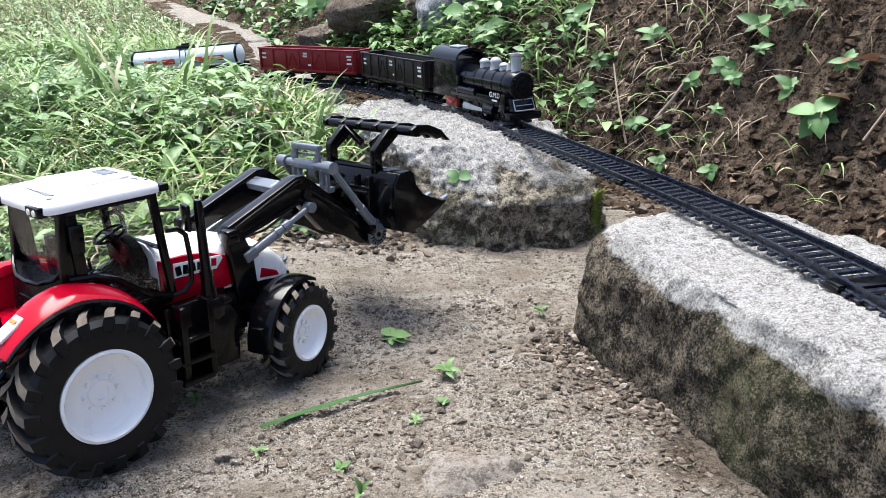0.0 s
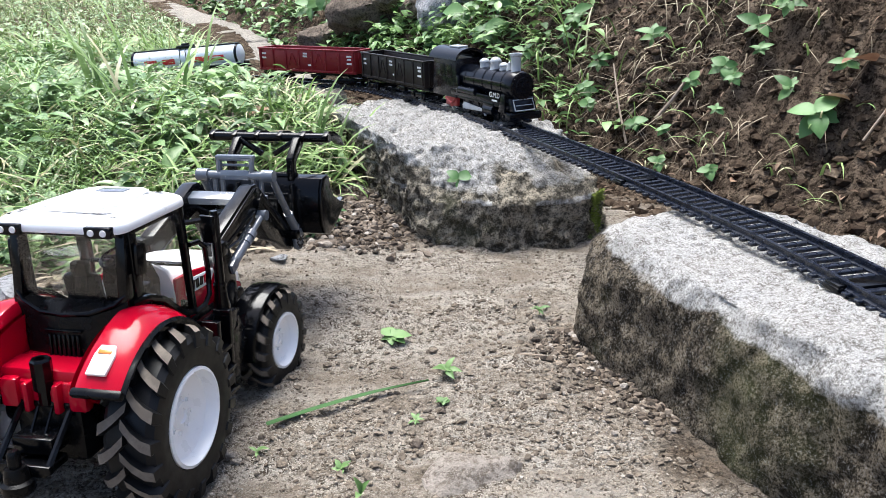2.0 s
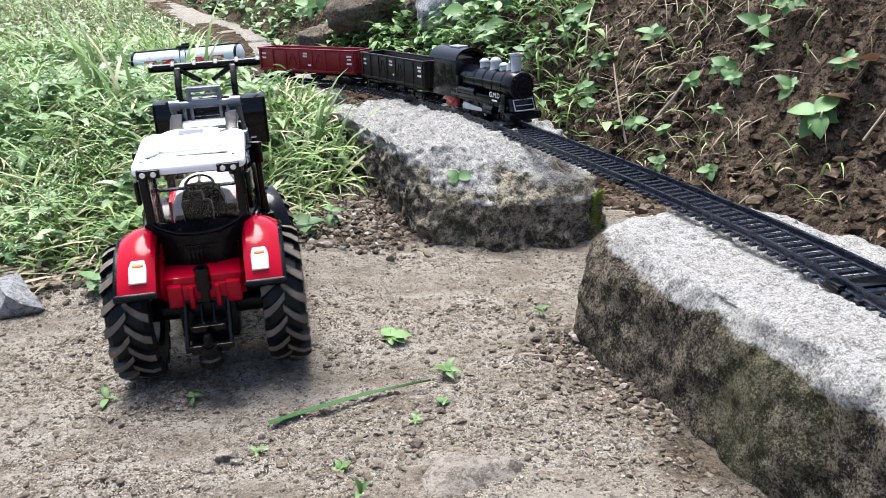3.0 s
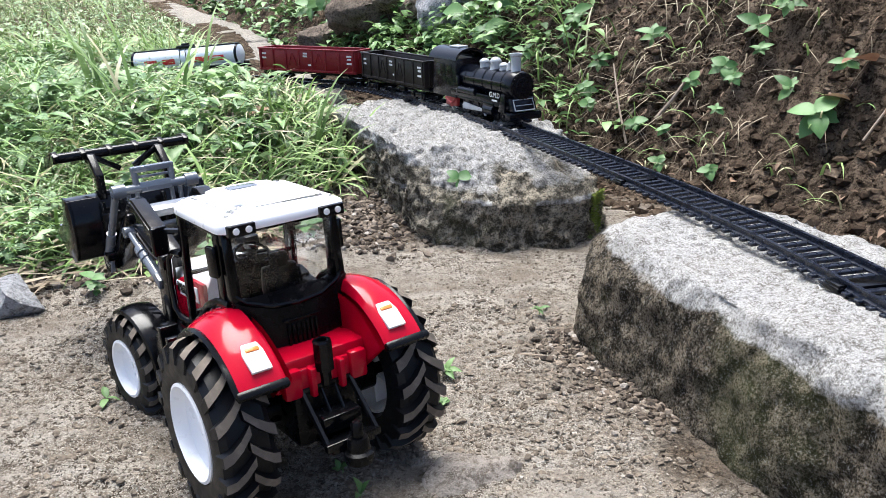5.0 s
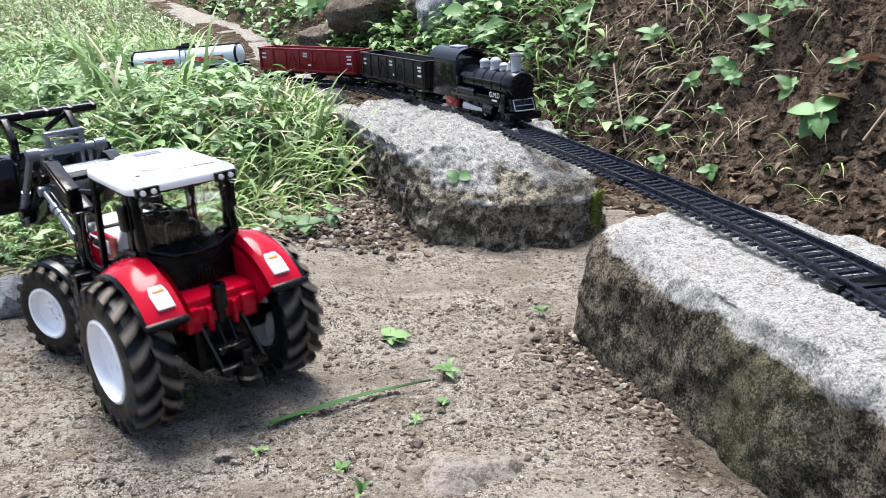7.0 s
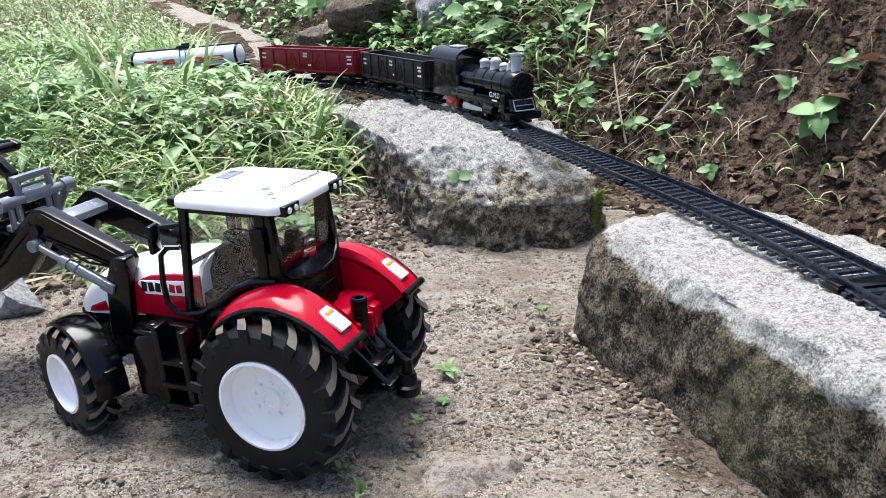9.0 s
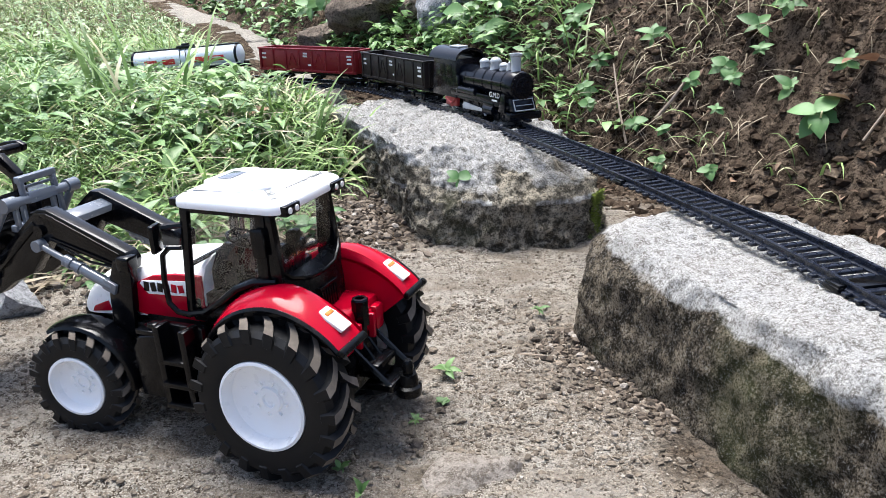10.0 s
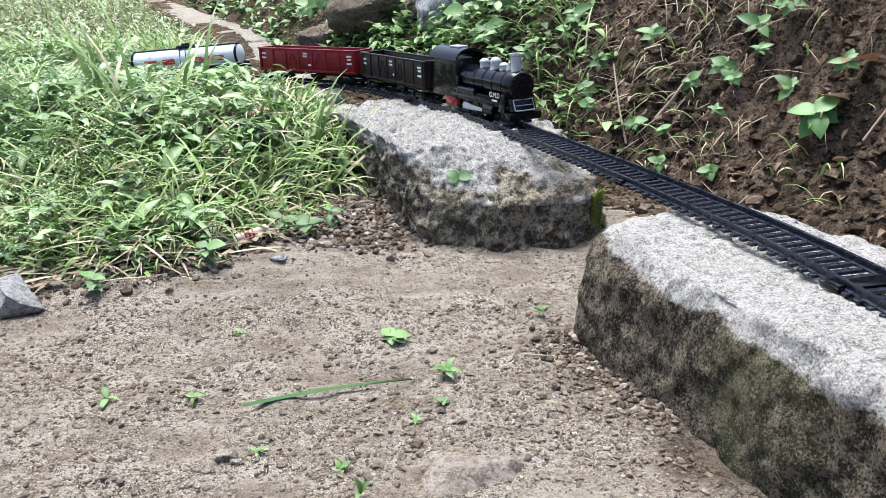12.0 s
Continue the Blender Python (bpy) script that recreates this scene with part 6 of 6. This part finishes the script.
def litter():
    pebble(-0.326, 0.588, 0.030, 4, ROCK_GREY, "angular blue-grey stone at the grass edge", 0.6, "stone", 0.3, True)
    pebble(-0.101, 0.683, 0.0135, 6, ROCK, "flat round brown stone on the dirt", 0.35)
    pebble(-0.136, 0.647, 0.0085, 8, ROCK_GREY, "small flat grey stone on the dirt", 0.4)
    pebble(-0.165, 0.62, 0.006, 9, ROCK, "small brown pebble on the dirt", 0.6)
    pebble(-0.1165, 0.374, 0.0068, 12, GRIT_STONE, "pale brown pebble on the dirt path", 0.7)
    pebble(-0.1235, 0.365, 0.0042, 13, GRIT_STONE, "pale chipped pebble on the dirt path", 0.5)
    pebble(-0.102, 0.677, 0.0085, 51, GRIT_STONE, "rounded tan stone on the dirt below the grass", 0.55)
    pebble(-0.1105, 0.3705, 0.0036, 52, GRIT_STONE, "small angular tan pebble on the path", 0.7)
    pebble(-0.147, 0.480, 0.0050, 15, ROCK, "small round brown pebble on the path", 0.7)
    pebble(-0.162, 0.470, 0.0046, 16, ROCK, "small brown pebble on the path", 0.6)
    pebble(-0.003, 0.418, 0.0038, 18, ROCK, "small dark pebble on the path", 0.8)
    pebble(-0.017, 0.383, 0.0045, 19, ROCK, "small dark clod on the path", 0.8)
    pebble(0.098, 0.487, 0.0042, 21, ROCK_GREY, "small grey pebble beside the kerb slab", 0.8)
    pebble(0.092, 0.499, 0.0036, 22, ROCK_GREY, "small grey pebble beside the kerb slab", 0.8)
    pebble(0.014, 0.348, 0.030, 61, GRIT_STONE, "pale flat rock half buried in the path", 0.35, "stone", -0.15)
    pebble(-0.49, 1.05, 0.03, 24, ROCK, "grey stone half hidden in the grass", 0.8, "stone")
    pebble(-0.195, 0.735, 0.014, 25, ROCK, "brown stone among the weeds", 0.7, "stone")
    pebble(-0.085, 0.80, 0.010, 27, ROCK, "brown stone in the gravel", 0.7, "stone")
    pebble(-0.11, 0.79, 0.012, 28, ROCK, "brown stone in the gravel", 0.6, "stone")
    for x, y, s, sd, m in ((-0.15, 2.05, 0.13, 31, ROCK), (-0.06, 1.98, 0.10, 32, ROCK), (-0.27, 2.20, 0.09, 33, ROCK), (-0.01, 1.85, 0.07, 36, ROCK)):
        pebble(x, y, s, sd, m, "mossy brown boulder at the foot of the bank", 0.55, "boulder", 0.45)
    slab = pebble(0.02, 1.74, 0.075, 35, ROCK_GREY, "pale leaning slab of rock on the bank", 0.4, "rock_slab", 0.9)
    slab.rotation_euler = (radians(35), radians(-60), radians(20))
    slab.location.z = height(0.02, 1.74) + 0.045
    # sticks
    for pts, rad, lab in ((((0.259, 0.985, 0.060), (0.278, 0.985, 0.083), (0.299, 0.990, 0.112)), 2.6, "pale dry stick leaning on the earth bank"),
                          (((0.226, 0.99, 0.03), (0.222, 1.02, 0.07), (0.226, 1.08, 0.115)), 1.5, "thin brown upright twig on the bank"),
                          (((0.395, 0.76, 0.075), (0.43, 0.775, 0.115), (0.455, 0.80, 0.15)), 1.3, "thin dry twig on the bank")):
        tagged(part("stick", tube([tuple(c * 1000 for c in p) for p in pts], rad, 7, rad * 0.6), STICK), lab, "stick")
    for pts, rad, lab in ((((0.048, 0.483), (0.062, 0.480), (0.075, 0.470), (0.079, 0.462)), 0.8, "thin curved brown root on the path"), (((-0.22, 0.462), (-0.212, 0.47), (-0.205, 0.485)), 0.5, "thin dark twig on the path"), (((0.066, 0.462), (0.058, 0.440), (0.056, 0.425)), 0.35, "thin pale straw on the path"), (((-0.075, 0.70), (-0.062, 0.708), (-0.05, 0.712), (-0.04, 0.72)), 1.0, "dark crooked twig on the dirt")):
        tagged(part("twig", tube([(x * 1000, y * 1000, height(x, y) * 1000 + rad) for x, y in pts], rad, 6, rad * 0.5), STICK), lab, "twig")
    # stub of a stick with red bands
    stub = tagged(part("wrapped_stub", tube([(0, 0, 0), (14, 0, 0), (28, 0, 1)], 4.0, 14), STUB), "short pale paper stub with red bands", "litter")
    stub.matrix_basis = pose(-0.180, 0.688, height(-0.180, 0.688) + 0.007, 0, -10, 24)
    for x in (8, 11.5, 15):
        part("band", moved(lathe([(3.9, -0.8), (4.2, -0.8), (4.2, 0.8), (3.9, 0.8)], 14, "x", closed=True), x, 0, 0.2), MARK_RED, stub, "red printed band")
    paper = tagged(part("paper_scrap", [box((0, 0, 0), (6, 4, 0.6), 0.2, (6, -5, 20))], WHITE), "tiny white scrap on the dirt path", "litter")
    paper.location = (0.056, 0.306, height(0.056, 0.306) + 0.0008)
    # dead leaves
    for i, (x, y, s, az, lift) in enumerate(((-0.212, 0.925, 0.030, 40, 0.012), (0.425, 0.815, 0.045, 200, 0.006), (0.398, 0.80, 0.028, 160, 0.004), (0.16, 1.10, 0.03, 250, 0.006), (0.13, 0.98, 0.03, 300, 0.008), (-0.40, 0.745, 0.035, 10, 0.008), (-0.30, 0.70, 0.03, 60, 0.006), (-0.24, 0.672, 0.03, 130, 0.005), (0.30, 0.83, 0.012, 30, 0.004))):
        ob = new("dead_leaf", leaf_mesh((0, 1, 3)[i % 3], DEAD_LEAF))
        ob.matrix_basis = pose(x, y, height(x, y) + lift, 14, -10, az) @ Matrix.Diagonal((s, s, s, 1))
        tagged(ob, "curled brown dead leaf on the ground", "dead leaf", "dead leaves")


def moss():
    r = random.Random(3)
    V, F = [], []
    for _ in range(2600):
        v = r.random() ** 0.8
        u = 0.30 + 0.5 * r.random() + 0.25 * v + r.gauss(0, 0.08)
        p = Vector((0.128 + 0.022 * u, 0.708 + 0.036 * u + 0.008 * v, 0.001 + 0.037 * v))
        blade_geo(V, F, p, r.gauss(-1.0, 0.7), r.uniform(0.0, 1.0), r.uniform(0.002, 0.0042), 0.0011, 0.4, 2)
    stuff("moss", V, F, MOSS, "bright green moss on the corner of the kerb stone", "moss")


GRIT_STONE = granite("pale_pebble", (0.38, 0.335, 0.29), (0.18, 0.152, 0.124), (0.30, 0.26, 0.215), speck=0.3)
STICK = Mat("dry_wood", 0.85)
STICK.color(STICK.mix(STICK.noise(140, 4, 0.6, 0, (1, 1, 0.2)), (0.12, 0.085, 0.06), (0.42, 0.34, 0.26))).bump(STICK.noise(300), 0.5, 0.001)
STICK = STICK.m
STUB = plastic("paper_stub", (0.66, 0.54, 0.40), 0.7, 0.35)
DEAD_LEAF = obj_leafy("dead_leaf_brown", (0.13, 0.06, 0.035), (0.36, 0.24, 0.16), 0.8)

bank_grass()
far_lawn()
bank_cover()
rubble()
wild_plants()
litter()
moss()


# the cut blade of grass on the path, nudged by the wheels
def cut_blade():
    bm = bmesh.new()
    rows = []
    for i in range(13):
        u = i / 12
        x = (u - 0.5) * 100
        w = 2.1 * (1 - 0.75 * max(0, u - 0.55) / 0.45)
        y = 3.0 * (1 - (2 * u - 1) ** 2)
        z = 1.2 + 0.7 * math.sin(u * 2.6) + 1.0 * u * u
        rows.append([bm.verts.new(p) for p in ((x, y - w, z + 0.7), (x, y, z), (x, y + w, z + 0.7), (x, y, z - 0.35))])
    for a, b in zip(rows, rows[1:]):
        for k in range(4):
            bm.faces.new((a[k], a[(k + 1) % 4], b[(k + 1) % 4], b[k]))
    bm.faces.new(rows[0])
    bm.faces.new(rows[-1][::-1])
    return tagged(part("cut_grass_blade", bm, BLADE), "long cut green grass blade lying on the dirt", "grass blade")


BLADE = Mat("cut_blade", 0.6, 0, 0.2).local()
BLADE.color(BLADE.mix(BLADE.noise(300, 3, 0.5, 0, (0.05, 1, 1)), (0.012, 0.050, 0.009), (0.040, 0.11, 0.026))).bump(BLADE.noise(900, 2, 0.5, 0, (0.05, 1, 1)), 0.4, 0.0005)
BLADE = BLADE.m
CUT_BLADE = cut_blade()


motions()
